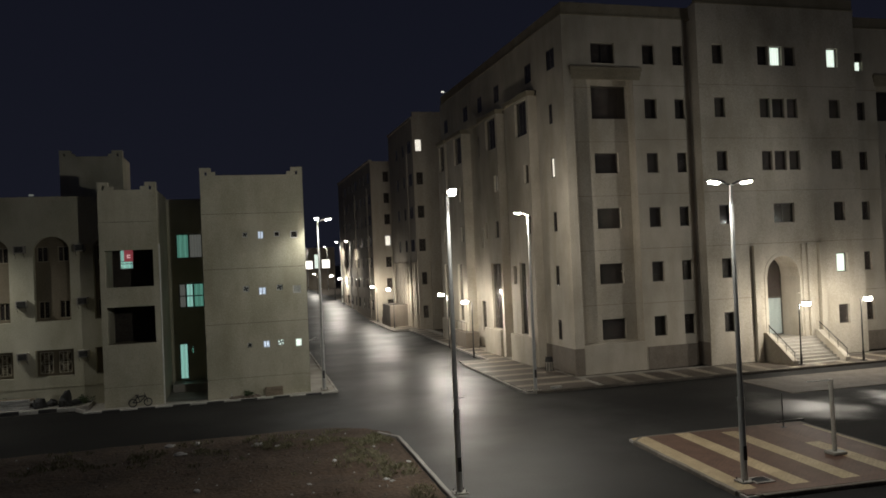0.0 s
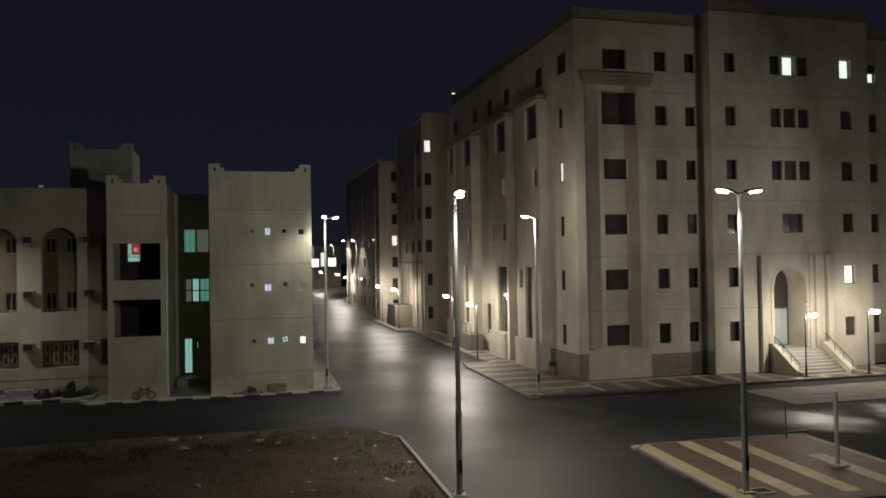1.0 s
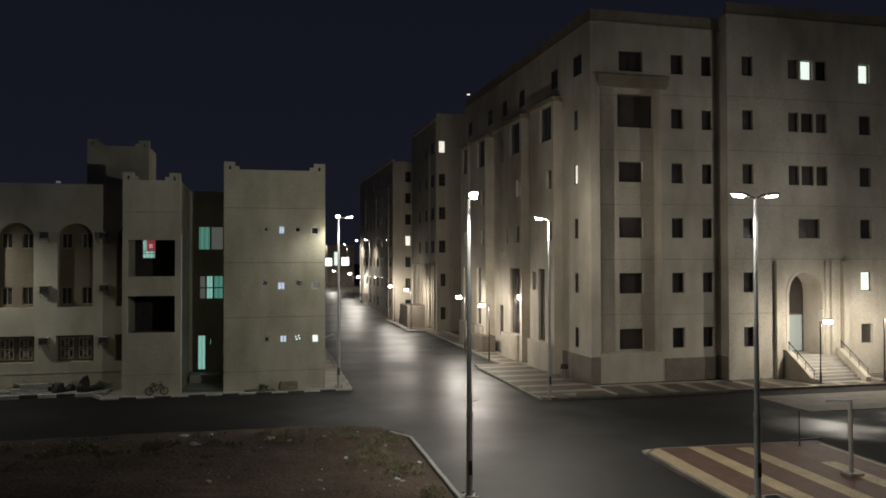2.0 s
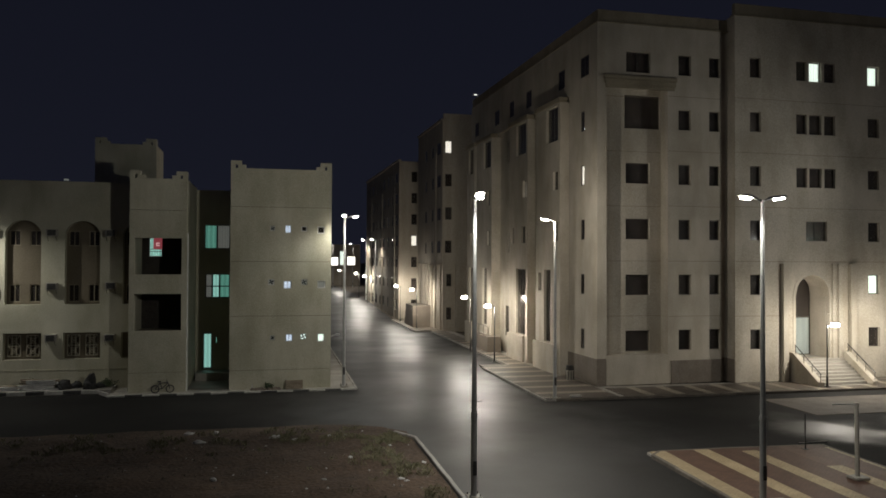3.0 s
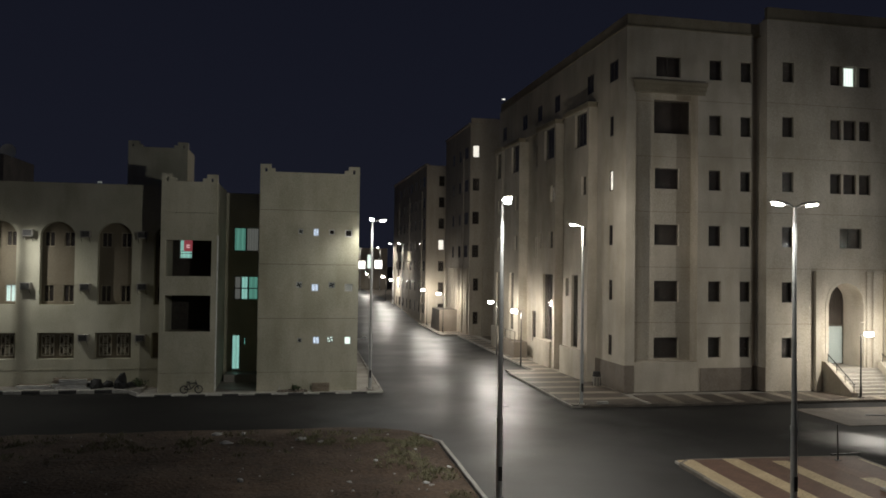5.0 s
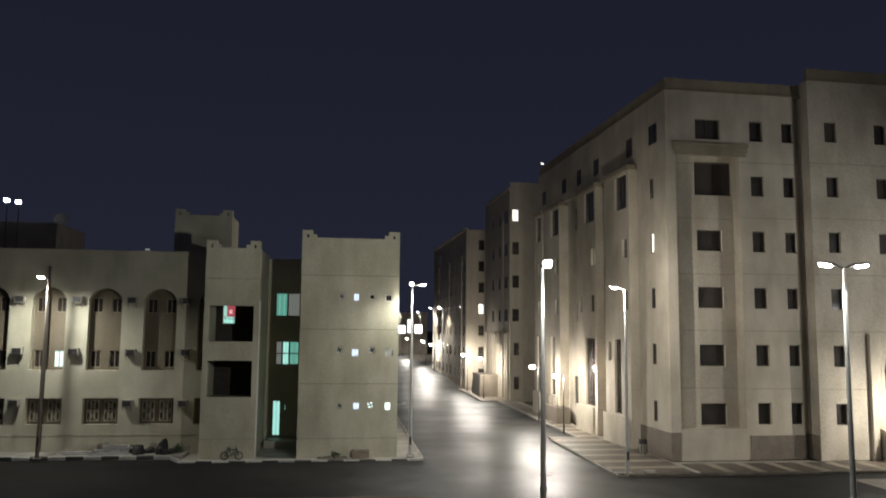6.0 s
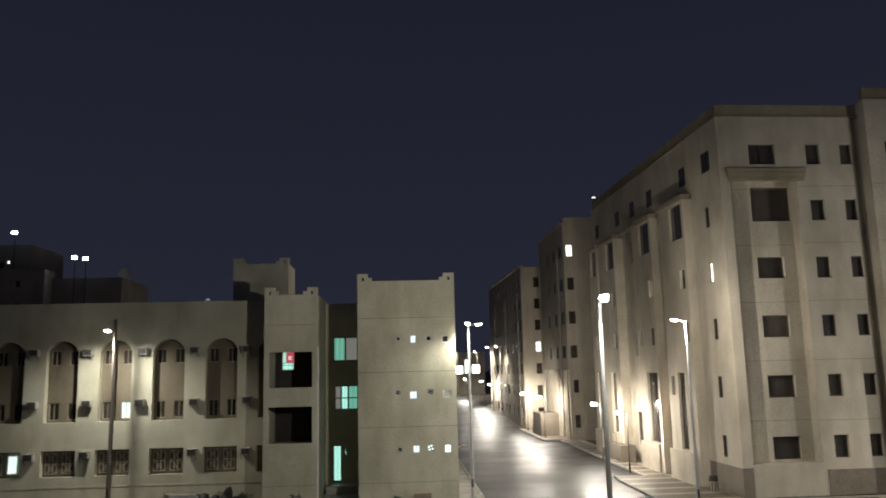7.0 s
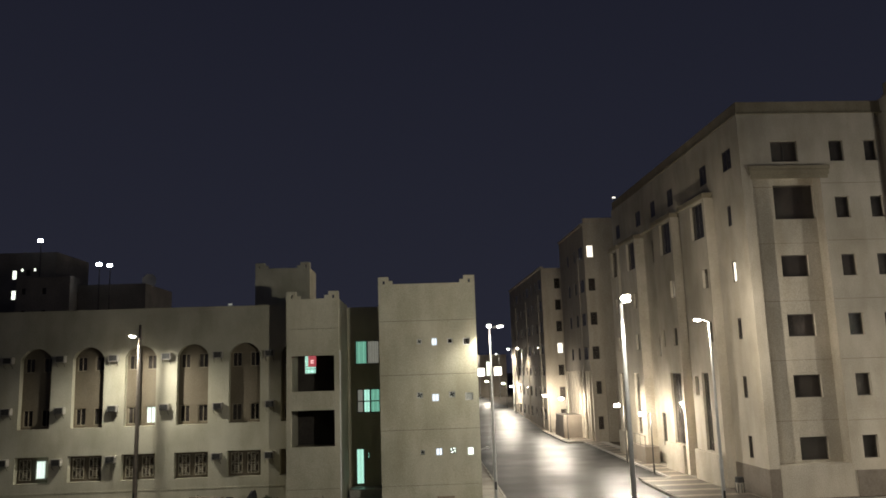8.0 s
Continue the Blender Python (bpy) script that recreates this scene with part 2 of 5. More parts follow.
# ------------------------------------------------ mesh helpers
def box(bm, x0, x1, y0, y1, z0, z1):
    v = [bm.verts.new((x, y, z)) for x in (x0, x1) for y in (y0, y1) for z in (z0, z1)]
    for f in ((0, 1, 3, 2), (4, 6, 7, 5), (0, 4, 5, 1), (2, 3, 7, 6), (0, 2, 6, 4), (1, 5, 7, 3)):
        bm.faces.new([v[i] for i in f])


def rounded_box(bm, x0, x1, y0, y1, z0, z1, r=0.02):
    t = bmesh.new()
    box(t, x0, x1, y0, y1, z0, z1)
    bmesh.ops.bevel(t, geom=list(t.edges), offset=r, segments=2, affect="EDGES")
    join(bm, t)


def join(bm, other):
    vs = {v: bm.verts.new(v.co) for v in other.verts}
    for f in other.faces:
        bm.faces.new([vs[v] for v in f.verts])
    other.free()


def rod(bm, p, q, r0, r1=None, seg=10):
    r1 = r0 if r1 is None else r1
    p, q = Vector(p), Vector(q)
    w = (q - p).normalized()
    a = w.orthogonal().normalized()
    b = w.cross(a)
    rings = []
    for c, r in ((p, r0), (q, r1)):
        rings.append([bm.verts.new(c + r * (math.cos(2 * math.pi * k / seg) * a + math.sin(2 * math.pi * k / seg) * b)) for k in range(seg)])
    for k in range(seg):
        bm.faces.new((rings[0][k], rings[0][(k + 1) % seg], rings[1][(k + 1) % seg], rings[1][k]))
    bm.faces.new(rings[0][::-1])
    bm.faces.new(rings[1])


def ring(bm, centre, axis, radius, r, seg=20):
    c, w = Vector(centre), Vector(axis).normalized()
    a = w.orthogonal().normalized()
    b = w.cross(a)
    pts = [c + radius * (math.cos(2 * math.pi * k / seg) * a + math.sin(2 * math.pi * k / seg) * b) for k in range(seg)]
    for k in range(seg):
        rod(bm, pts[k], pts[(k + 1) % seg], r, seg=6)


def finish(bm, name, material):
    bmesh.ops.recalc_face_normals(bm, faces=list(bm.faces))
    me = bpy.data.meshes.new(name)
    bm.to_mesh(me)
    bm.free()
    me.materials.append(material)
    return me


def part(name, bm, material, parent=None, label=""):
    ob = new(name, finish(bm, name, material))
    if parent:
        ob.parent = parent
    return tagged(ob, label)


def thing(name, m, label, category, group="", kind=""):
    ob = new(name)
    ob.empty_display_size = 0.3
    ob.matrix_basis = m
    return tagged(ob, label, category, group, kind)


def setting(name, bm, material, label, category):
    return tagged(new(name, finish(bm, name, material)), label, category, "", "structure")


def along_x(yf):
    return lambda a, d, z: (a, yf + d, z)


def along_y(xf):
    return lambda a, d, z: (xf + d, a, z)


def wall_mesh(bm, place, a0, a1, z0, z1, holes=(), thick=0.3):
    """A wall with thickness and rectangular openings that go through it."""
    holes = [h for h in holes if h[0] < a1 and h[1] > a0 and h[2] < z1 and h[3] > z0]
    cs = sorted({a0, a1, *[min(max(h[i], a0), a1) for h in holes for i in (0, 1)]})
    zs = sorted({z0, z1, *[min(max(h[i], z0), z1) for h in holes for i in (2, 3)]})

    def solid(i, k):
        if not (0 <= i < len(cs) - 1 and 0 <= k < len(zs) - 1):
            return False
        a, z = (cs[i] + cs[i + 1]) / 2, (zs[k] + zs[k + 1]) / 2
        return not any(h[0] < a < h[1] and h[2] < z < h[3] for h in holes)

    def quad(*pts):
        bm.faces.new([bm.verts.new(place(*p)) for p in pts])

    for i in range(len(cs) - 1):
        for k in range(len(zs) - 1):
            if not solid(i, k):
                continue
            a, b, c, e = cs[i], cs[i + 1], zs[k], zs[k + 1]
            quad((a, 0, c), (b, 0, c), (b, 0, e), (a, 0, e))
            quad((a, thick, c), (a, thick, e), (b, thick, e), (b, thick, c))
            if not solid(i - 1, k):
                quad((a, 0, c), (a, 0, e), (a, thick, e), (a, thick, c))
            if not solid(i + 1, k):
                quad((b, 0, c), (b, thick, c), (b, thick, e), (b, 0, e))
            if not solid(i, k - 1):
                quad((a, 0, c), (a, thick, c), (b, thick, c), (b, 0, c))
            if not solid(i, k + 1):
                quad((a, 0, e), (b, 0, e), (b, thick, e), (a, thick, e))


def wall(parent, place, a0, a1, z0, z1, holes=(), material=None, thick=0.3, name="wall", label=""):
    bm = bmesh.new()
    wall_mesh(bm, place, a0, a1, z0, z1, holes, thick)
    bmesh.ops.remove_doubles(bm, verts=list(bm.verts), dist=0.0005)
    return part(name, bm, material, parent, label)


def slab(parent, name, x0, x1, y0, y1, z0, z1, material, label=""):
    bm = bmesh.new()
    box(bm, x0, x1, y0, y1, z0, z1)
    return part(name, bm, material, parent, label)


# ------------------------------------------------ windows
window_cache = {}


def window_meshes(w, h, bars, frame_mat):
    key = (round(w, 2), round(h, 2), bars, frame_mat.name)
    if key not in window_cache:
        f = bmesh.new()
        t = 0.05
        box(f, -w / 2, -w / 2 + t, -0.03, 0.03, 0, h)
        box(f, w / 2 - t, w / 2, -0.03, 0.03, 0, h)
        box(f, -w / 2 + t, w / 2 - t, -0.03, 0.03, 0, t)
        box(f, -w / 2 + t, w / 2 - t, -0.03, 0.03, h - t, h)
        for k in range(bars):
            x = -w / 2 + w * (k + 1) / (bars + 1)
            box(f, x - 0.02, x + 0.02, -0.025, 0.025, t, h - t)
        p = bmesh.new()
        box(p, -w / 2 + t, w / 2 - t, -0.006, 0.006, t, h - t)
        c = bmesh.new()
        n = 9
        for k in range(n):
            xa, xb = [-w / 2 + 0.03 + (w - 0.06) * q / n for q in (k, k + 1)]
            ya, yb = [0.05 + (0.02 if (k + q) % 2 else 0.0) for q in (0, 1)]
            vs = [c.verts.new(v) for v in ((xa, ya, 0.03), (xb, yb, 0.03), (xb, yb, h - 0.03), (xa, ya, h - 0.03))]
            c.faces.new(vs)
        window_cache[key] = (finish(f, "window", frame_mat), finish(p, "pane", GLASS), {"bm": c})
    return window_cache[key]


def window(parent, side, a, depth, z0, w, h, lit=None, bars=1, frame_mat=None, name="window", label=""):
    """side 'x': in a wall along x; 'y': in a wall along y that faces -x. a: its middle; depth: where its plane stands."""
    frame_mat = frame_mat or WINDOW_FRAME
    if w < 1.0 and frame_mat is WINDOW_FRAME:
        bars = 0
    fm, pm, cm = window_meshes(w, h, bars, frame_mat)
    ob = new(name, fm)
    ob.parent = parent
    ob.matrix_basis = pose(a, depth, z0) if side == "x" else pose(depth, a, z0, 0, 0, -90)
    pane = new("pane", pm)
    pane.parent = ob
    pane.visible_shadow = False
    # Flat sheet put behind the glass in place of the unlit room's darkness.
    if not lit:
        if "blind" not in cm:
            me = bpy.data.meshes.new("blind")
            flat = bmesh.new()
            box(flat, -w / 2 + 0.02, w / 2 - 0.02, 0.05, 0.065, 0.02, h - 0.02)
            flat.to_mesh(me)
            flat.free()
            me.materials.append(DARK_SHEET)
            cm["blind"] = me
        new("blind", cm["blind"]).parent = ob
    if lit:
        me = bpy.data.meshes.new("curtain")
        cm["bm"].to_mesh(me)
        me.materials.append(lit)
        cur = new("curtain", me)
        cur.parent = ob
        tagged(cur, "curtain lit from the room behind it")
    if label or lit:
        tagged(ob, label or "window with the light on in its room")
    return ob


# ------------------------------------------------ ground, roads, pavements
def rise(y):
    """Height of the street, which climbs a little far up."""
    if y < 95:
        return 0.0
    s = min((y - 95) / 40.0, 1.0)
    return 1.4 * s * s * (3 - 2 * s)


def sheet(bm, x0, x1, y0, y1, z, nx=1, ny=1):
    g = [[bm.verts.new((x0 + (x1 - x0) * i / nx, y0 + (y1 - y0) * k / ny, z + rise(y0 + (y1 - y0) * k / ny))) for k in range(ny + 1)] for i in range(nx + 1)]
    for i in range(nx):
        for k in range(ny):
            bm.faces.new((g[i][k], g[i + 1][k], g[i + 1][k + 1], g[i][k + 1]))


bm = bmesh.new()
rows_y = [-1500, -60, 0, 60, 95, 100, 105, 110, 115, 120, 125, 130, 135, 160, 400, 3000]
for a, b in zip(rows_y, rows_y[1:]):
    vs = [bm.verts.new((x, y, -0.03 + rise(y))) for x, y in ((-2500, a), (2500, a), (2500, b), (-2500, b))]
    bm.faces.new(vs)
setting("ground", bm, EARTH, "dusty bare ground that reaches the horizon", "ground")

bm = bmesh.new()
sheet(bm, 5.0, 15.2, -40, 33.3, 0)
sheet(bm, 5.0, 15.2, 33.3, 46, 0)
sheet(bm, 5.0, 15.2, 46, 220, 0, 1, 60)
sheet(bm, 15.2, 17.0, 52.5, 83, 0)
sheet(bm, -80, 5.0, 33.3, 50.5, 0)
sheet(bm, 15.2, 110, 27.5, 40.5, 0)
sheet(bm, 15.2, 110, -40, 27.5, -0.004)
setting("road", bm, ASPHALT, "wet dark asphalt road crossing with a sheen from the lamps", "road")
# vacant lot: uneven soil inside its kerb
bm = bmesh.new()
NX, NY = 110, 90
grid = []
for i in range(NX + 1):
    col = []
    for k in range(NY + 1):
        x = -40 + 45.85 * (i / NX) ** 0.8
        y = -8 + 45.0 * (k / NY) ** 0.8
        edge = min(1.0, (5.85 - x) / 1.5, (36.6 - y) / 2.2)
        far = 36.2 - 0.9 * max(0.0, x - 3.4) + 0.3 * noise.noise(Vector((x * 0.5, 7, 1)))
        y = min(y, far + 0.04 * (y - far)) + 0.25 * noise.noise(Vector((x * 0.7, y * 0.1, 3))) * (k / NY) ** 6
        z = 0.02 + max(0, edge) * (0.10 + 0.11 * noise.noise(Vector((x * 0.45, y * 0.45, 0))) + 0.05 * noise.noise(Vector((x * 1.7, y * 1.7, 5))))
        col.append(bm.verts.new((x, y, z)))
    grid.append(col)
for i in range(NX):
    for k in range(NY):
        bm.faces.new((grid[i][k], grid[i + 1][k], grid[i + 1][k + 1], grid[i][k + 1]))
setting("ground_vacant_lot", bm, SOIL, "uneven brown soil of an empty lot with weeds and litter", "ground")


# ------------------------------------------------ the cream building
YL = 46.54
cream = thing("apartment_building", pose(0, 0, 0), "cream rendered three-storey flats with notched parapet corners", "building")


def merlon(bm, x0, x1, y0, y1, z, flip):
    """Notched corner block with a slot through it."""
    w = x1 - x0
    s0, s1 = (x0 + 0.26, x0 + 0.40) if not flip else (x1 - 0.40, x1 - 0.26)
    wall_mesh(bm, along_x(y0), x0, x1, z, z + 0.44, [(s0, s1, z - 0.14, z + 0.24)], y1 - y0)
    if flip:
        box(bm, x0 - 0.24, x0, y0, y1, z, z + 0.2)
    else:
        box(bm, x1, x1 + 0.24, y0, y1, z, z + 0.2)


# block with the small bathroom windows
BX0, BX1, BTOP = -2.50, 3.36, 13.06
small = [(0.63, 0.99, 9.27, 9.76), (1.58, 1.91, 9.38, 9.70), (2.53, 2.96, 9.27, 9.70), (-0.24, 0.06, 9.40, 9.70),
         (0.56, 1.02, 5.97, 6.45), (2.55, 3.02, 6.0, 6.45), (-0.33, 0.03, 6.20, 6.55), (1.60, 1.96, 6.20, 6.55),
         (0.70, 1.12, 2.84, 3.30), (2.57, 2.98, 2.80, 3.30), (-0.20, 0.08, 2.94, 3.22), (1.55, 1.93, 2.94, 3.30)]
for z0, z1 in ((0.05, 1.19), (1.21, 4.36), (4.385, 7.57), (7.595, 10.79), (10.815, BTOP)):
    wall(cream, along_x(YL), BX0, BX1, z0, z1, small, PLASTER_CREAM, 0.25)
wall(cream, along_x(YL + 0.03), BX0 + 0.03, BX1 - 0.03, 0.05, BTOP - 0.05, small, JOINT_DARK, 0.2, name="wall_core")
wall(cream, along_y(BX0), YL + 0.25, 58, 0.05, BTOP, (), PLASTER_CREAM)
wall(cream, along_y(BX1 - 0.3), YL + 0.25, 58, 0.05, BTOP, (), PLASTER_CREAM)
wall(cream, along_x(58), BX0, BX1, 0.05, BTOP, (), PLASTER_CREAM)
slab(cream, "roof", BX0 + 0.3, BX1 - 0.3, YL + 0.26, 58, BTOP - 0.9, BTOP - 0.65, CONCRETE, "flat concrete roof")
for zf in (4.1, 7.3):
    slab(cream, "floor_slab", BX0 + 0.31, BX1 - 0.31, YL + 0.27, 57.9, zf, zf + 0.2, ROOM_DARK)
bm = bmesh.new()
merlon(bm, BX0, BX0 + 0.62, YL, YL + 0.5, BTOP, False)
part("merlon", bm, PLASTER_CREAM, cream)
bm = bmesh.new()
merlon(bm, BX1 - 0.66, BX1, YL, YL + 0.5, BTOP, True)
part("merlon", bm, PLASTER_CREAM, cream)


def vent_fan(parent, x, z, r, lit=False):
    bm = bmesh.new()
    box(bm, -r, r, 0.10, 0.14, -r, -r + 0.03)
    box(bm, -r, r, 0.10, 0.14, r - 0.03, r)
    box(bm, -r, -r + 0.03, 0.10, 0.14, -r, r)
    box(bm, r - 0.03, r, 0.10, 0.14, -r, r)
    fan = part("vent_fan", bm, WHITE_FRAME, parent, "small square extractor fan")
    fan.matrix_basis = pose(x, YL, z)
    for k in range(4):
        b = bmesh.new()
        a = k * math.pi / 2 + 0.4
        c, s = math.cos(a), math.sin(a)
        pts = [(0.02, -0.02), (r * 0.9, -0.06), (r * 0.9, 0.07), (0.02, 0.03)]
        vs = [b.verts.new((c * u - s * v, 0.12 + 0.015 * (v > 0), s * u + c * v)) for u, v in pts]
        b.faces.new(vs)
        part("blade", b, RUBBER, fan)
    b = bmesh.new()
    rod(b, (0, 0.09, 0), (0, 0.15, 0), 0.035)
    part("hub", b, RUBBER, fan)
    b = bmesh.new()
    box(b, -r + 0.03, r - 0.03, 0.20, 0.21, -r + 0.03, r - 0.03)
    part("shutter", b, LIT_WHITE if lit else LIT_DIM, fan, "shutter with room light behind it")


for x, z, r, lit in ((-0.09, 9.55, 0.14, False), (-0.15, 6.37, 0.17, False), (1.78, 6.37, 0.17, False), (-0.06, 3.08, 0.13, False), (1.74, 3.12, 0.17, True)):
    vent_fan(cream, x, z, r, lit)
for a, b, z0, z1, lit in ((0.63, 0.99, 9.27, 9.76, LIT_BLUE), (1.58, 1.91, 9.38, 9.70, None), (2.53, 2.96, 9.27, 9.70, None), (0.56, 1.02, 5.97, 6.45, LIT_BLUE),
                          (2.55, 3.02, 6.0, 6.45, LIT_DIM), (0.70, 1.12, 2.84, 3.30, LIT_BLUE), (2.57, 2.98, 2.80, 3.30, LIT_WHITE)):
    window(cream, "x", (a + b) / 2, YL + 0.12, z0, b - a, z1 - z0, lit, 1 if lit is LIT_BLUE else 0, WHITE_FRAME, label="small bathroom window")

# bay with the two open balconies
AX0, AX1, ATOP = -8.04, -4.92, 12.32
balc = [(-7.76, -5.20, 6.81, 8.90), (-7.76, -5.20, 3.60, 5.70)]
for z0, z1 in ((0.05, 1.19), (1.21, 10.49), (10.515, ATOP)):
    wall(cream, along_x(YL), AX0, AX1, z0, z1, balc, PLASTER_CREAM, 0.22)
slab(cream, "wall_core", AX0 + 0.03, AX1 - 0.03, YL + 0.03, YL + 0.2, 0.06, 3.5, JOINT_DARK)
wall(cream, along_y(AX0), YL + 0.22, 52.2, 0.05, ATOP, (), PLASTER_CREAM, 0.2)
wall(cream, along_y(AX1 - 0.2), YL + 0.22, 52.2, 0.05, ATOP, (), PLASTER_CREAM, 0.2)
for z in (3.3, 6.5, 9.6, 12.0):
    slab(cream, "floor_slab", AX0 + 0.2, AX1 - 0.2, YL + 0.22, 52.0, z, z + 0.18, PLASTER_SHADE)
wall(cream, along_x(49.6), AX0 + 0.2, AX1 - 0.2, 0.05, ATOP, [(-7.44, -6.68, 7.85, 9.02)], ROOM_DARK, 0.2, label="balcony back wall coloured dark for its shade")
lit_balcony = window(cream, "x", -7.06, 49.75, 7.85, 0.76, 1.17, LIT_MINT, 0, WHITE_FRAME, label="lit balcony window")
for z in (0.30, 0.44):
    bm = bmesh.new()
    box(bm, -0.34, 0.34, -0.05, -0.03, z, z + 0.035)
    part("rail", bm, DARK_STEEL, lit_balcony)
# Board and mark glow themselves, in place of window light coming through.
sign = thing("sign_board", pose(-6.93, 49.56, 8.30), "small red board with a pale mark in a lit window", "sign")
bm = bmesh.new()
rounded_box(bm, -0.25, 0.25, -0.02, 0.02, 0.0, 0.70, 0.01)
part("board", bm, LIT_RED, sign, "red board glowing in place of room light through it")
bm = bmesh.new()
box(bm, -0.09, 0.11, -0.026, -0.021, 0.20, 0.27)
box(bm, -0.09, 0.11, -0.026, -0.021, 0.34, 0.41)
box(bm, -0.09, -0.03, -0.026, -0.021, 0.271, 0.339)
part("mark", bm, LIT_PINK, sign, "pale bars on the board, given their own glow")
for x0, x1, flip in ((AX0, AX0 + 0.56, False), (AX1 - 0.60, AX1, True)):
    bm = bmesh.new()
    merlon(bm, x0, x1, YL, YL + 0.5, ATOP, flip)
    part("merlon", bm, PLASTER_CREAM, cream)
bm = bmesh.new()
rod(bm, (AX1 + 0.05, YL + 0.10, 0.1), (AX1 + 0.05, YL + 0.10, 9.2), 0.04)
part("downpipe", bm, WHITE_FRAME, cream, "pale downpipe")

# stair recess between bay and block
YR = 52.0
rec = [(-4.40, -2.80, 8.40, 9.95), (-4.32, -2.80, 5.22, 6.76), (-4.43, -3.90, 0.65, 2.92), (-3.67, -3.55, 2.25, 2.72)]
wall(cream, along_x(YR), AX1, BX0, 0.05, 12.2, rec, PLASTER_CREAM, 0.25)
for a, b, z0, z1, lit in ((-4.40, -3.62, 8.40, 9.95, LIT_GREEN), (-3.62, -2.80, 8.40, 9.95, LIT_DIM), (-4.32, -3.9, 5.22, 6.76, LIT_DIM), (-3.9, -3.45, 5.22, 6.76, LIT_MINT), (-3.45, -2.80, 5.22, 6.76, LIT_GREEN)):
    window(cream, "x", (a + b) / 2, YR + 0.1, z0, b - a, z1 - z0, lit, 0, label="stairwell window glowing green")
bm = bmesh.new()
box(bm, -4.32, -2.8, YR + 0.04, YR + 0.10, 5.93, 6.0)
part("transom", bm, WINDOW_FRAME, cream)
window(cream, "x", -4.165, YR + 0.1, 0.65, 0.53, 2.27, LIT_MINT, 0, name="door", label="half-open entrance door with green light behind")
window(cream, "x", -3.61, YR + 0.1, 2.25, 0.12, 0.47, LIT_MINT, 0, label="slim light slit beside the door")
slab(cream, "doorstep", -4.75, -2.6, YR - 1.6, YR, 0.05, 0.55, CONCRETE)
slab(cream, "roof", AX1, BX0, YR + 0.25, 58, 11.6, 11.8, CONCRETE)

# long wing with arched panels
YW, WTOP = 48.75, 12.16
WX0 = -46.0
panels = [-7.80 - 3.2 * k for k in range(12)]
PW, PZ0, SPRING, PZ1 = 0.96, 5.02, 9.25, 9.92
holes = []
for c in panels:
    holes.append((c - PW, min(c + PW, AX0), PZ0, PZ1))
    holes.append((c - 1.02, min(c + 1.02, AX0), 1.82, 3.36))
wall(cream, along_x(YW), WX0, AX0, 0.05, WTOP, holes, PLASTER_CREAM, 0.42)
back_holes = []
for c in panels:
    for s in (-0.55, 0.56):
        for z0, z1 in ((5.15, 6.18), (8.45, 9.35)):
            back_holes.append((c + s - 0.3, c + s + 0.3, z0, z1))
back_holes = [h for h in back_holes if h[1] < AX0]
wall(cream, along_x(YW + 0.425), WX0, AX0, 0.05, WTOP - 0.1, back_holes, DARKENED_RENDER, 0.2, name="niche_wall", label="recessed panel wall with the niche's shade in its colour")
wall(cream, along_y(WX0), YW, 60, 0.05, WTOP, (), PLASTER_CREAM)
slab(cream, "roof", WX0, AX0 + 0.2, YW + 0.63, 60, WTOP - 0.7, WTOP - 0.5, CONCRETE)
slab(cream, "coping", WX0, AX0, YW - 0.04, YW + 0.46, WTOP, WTOP + 0.07, PLASTER_CREAM)
for zf in (4.2, 7.4):
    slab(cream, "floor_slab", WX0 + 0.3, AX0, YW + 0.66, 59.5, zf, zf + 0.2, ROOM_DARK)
slab(cream, "string_course", WX0, AX0, YW - 0.025, YW, 1.18, 1.24, PLASTER_CREAM)
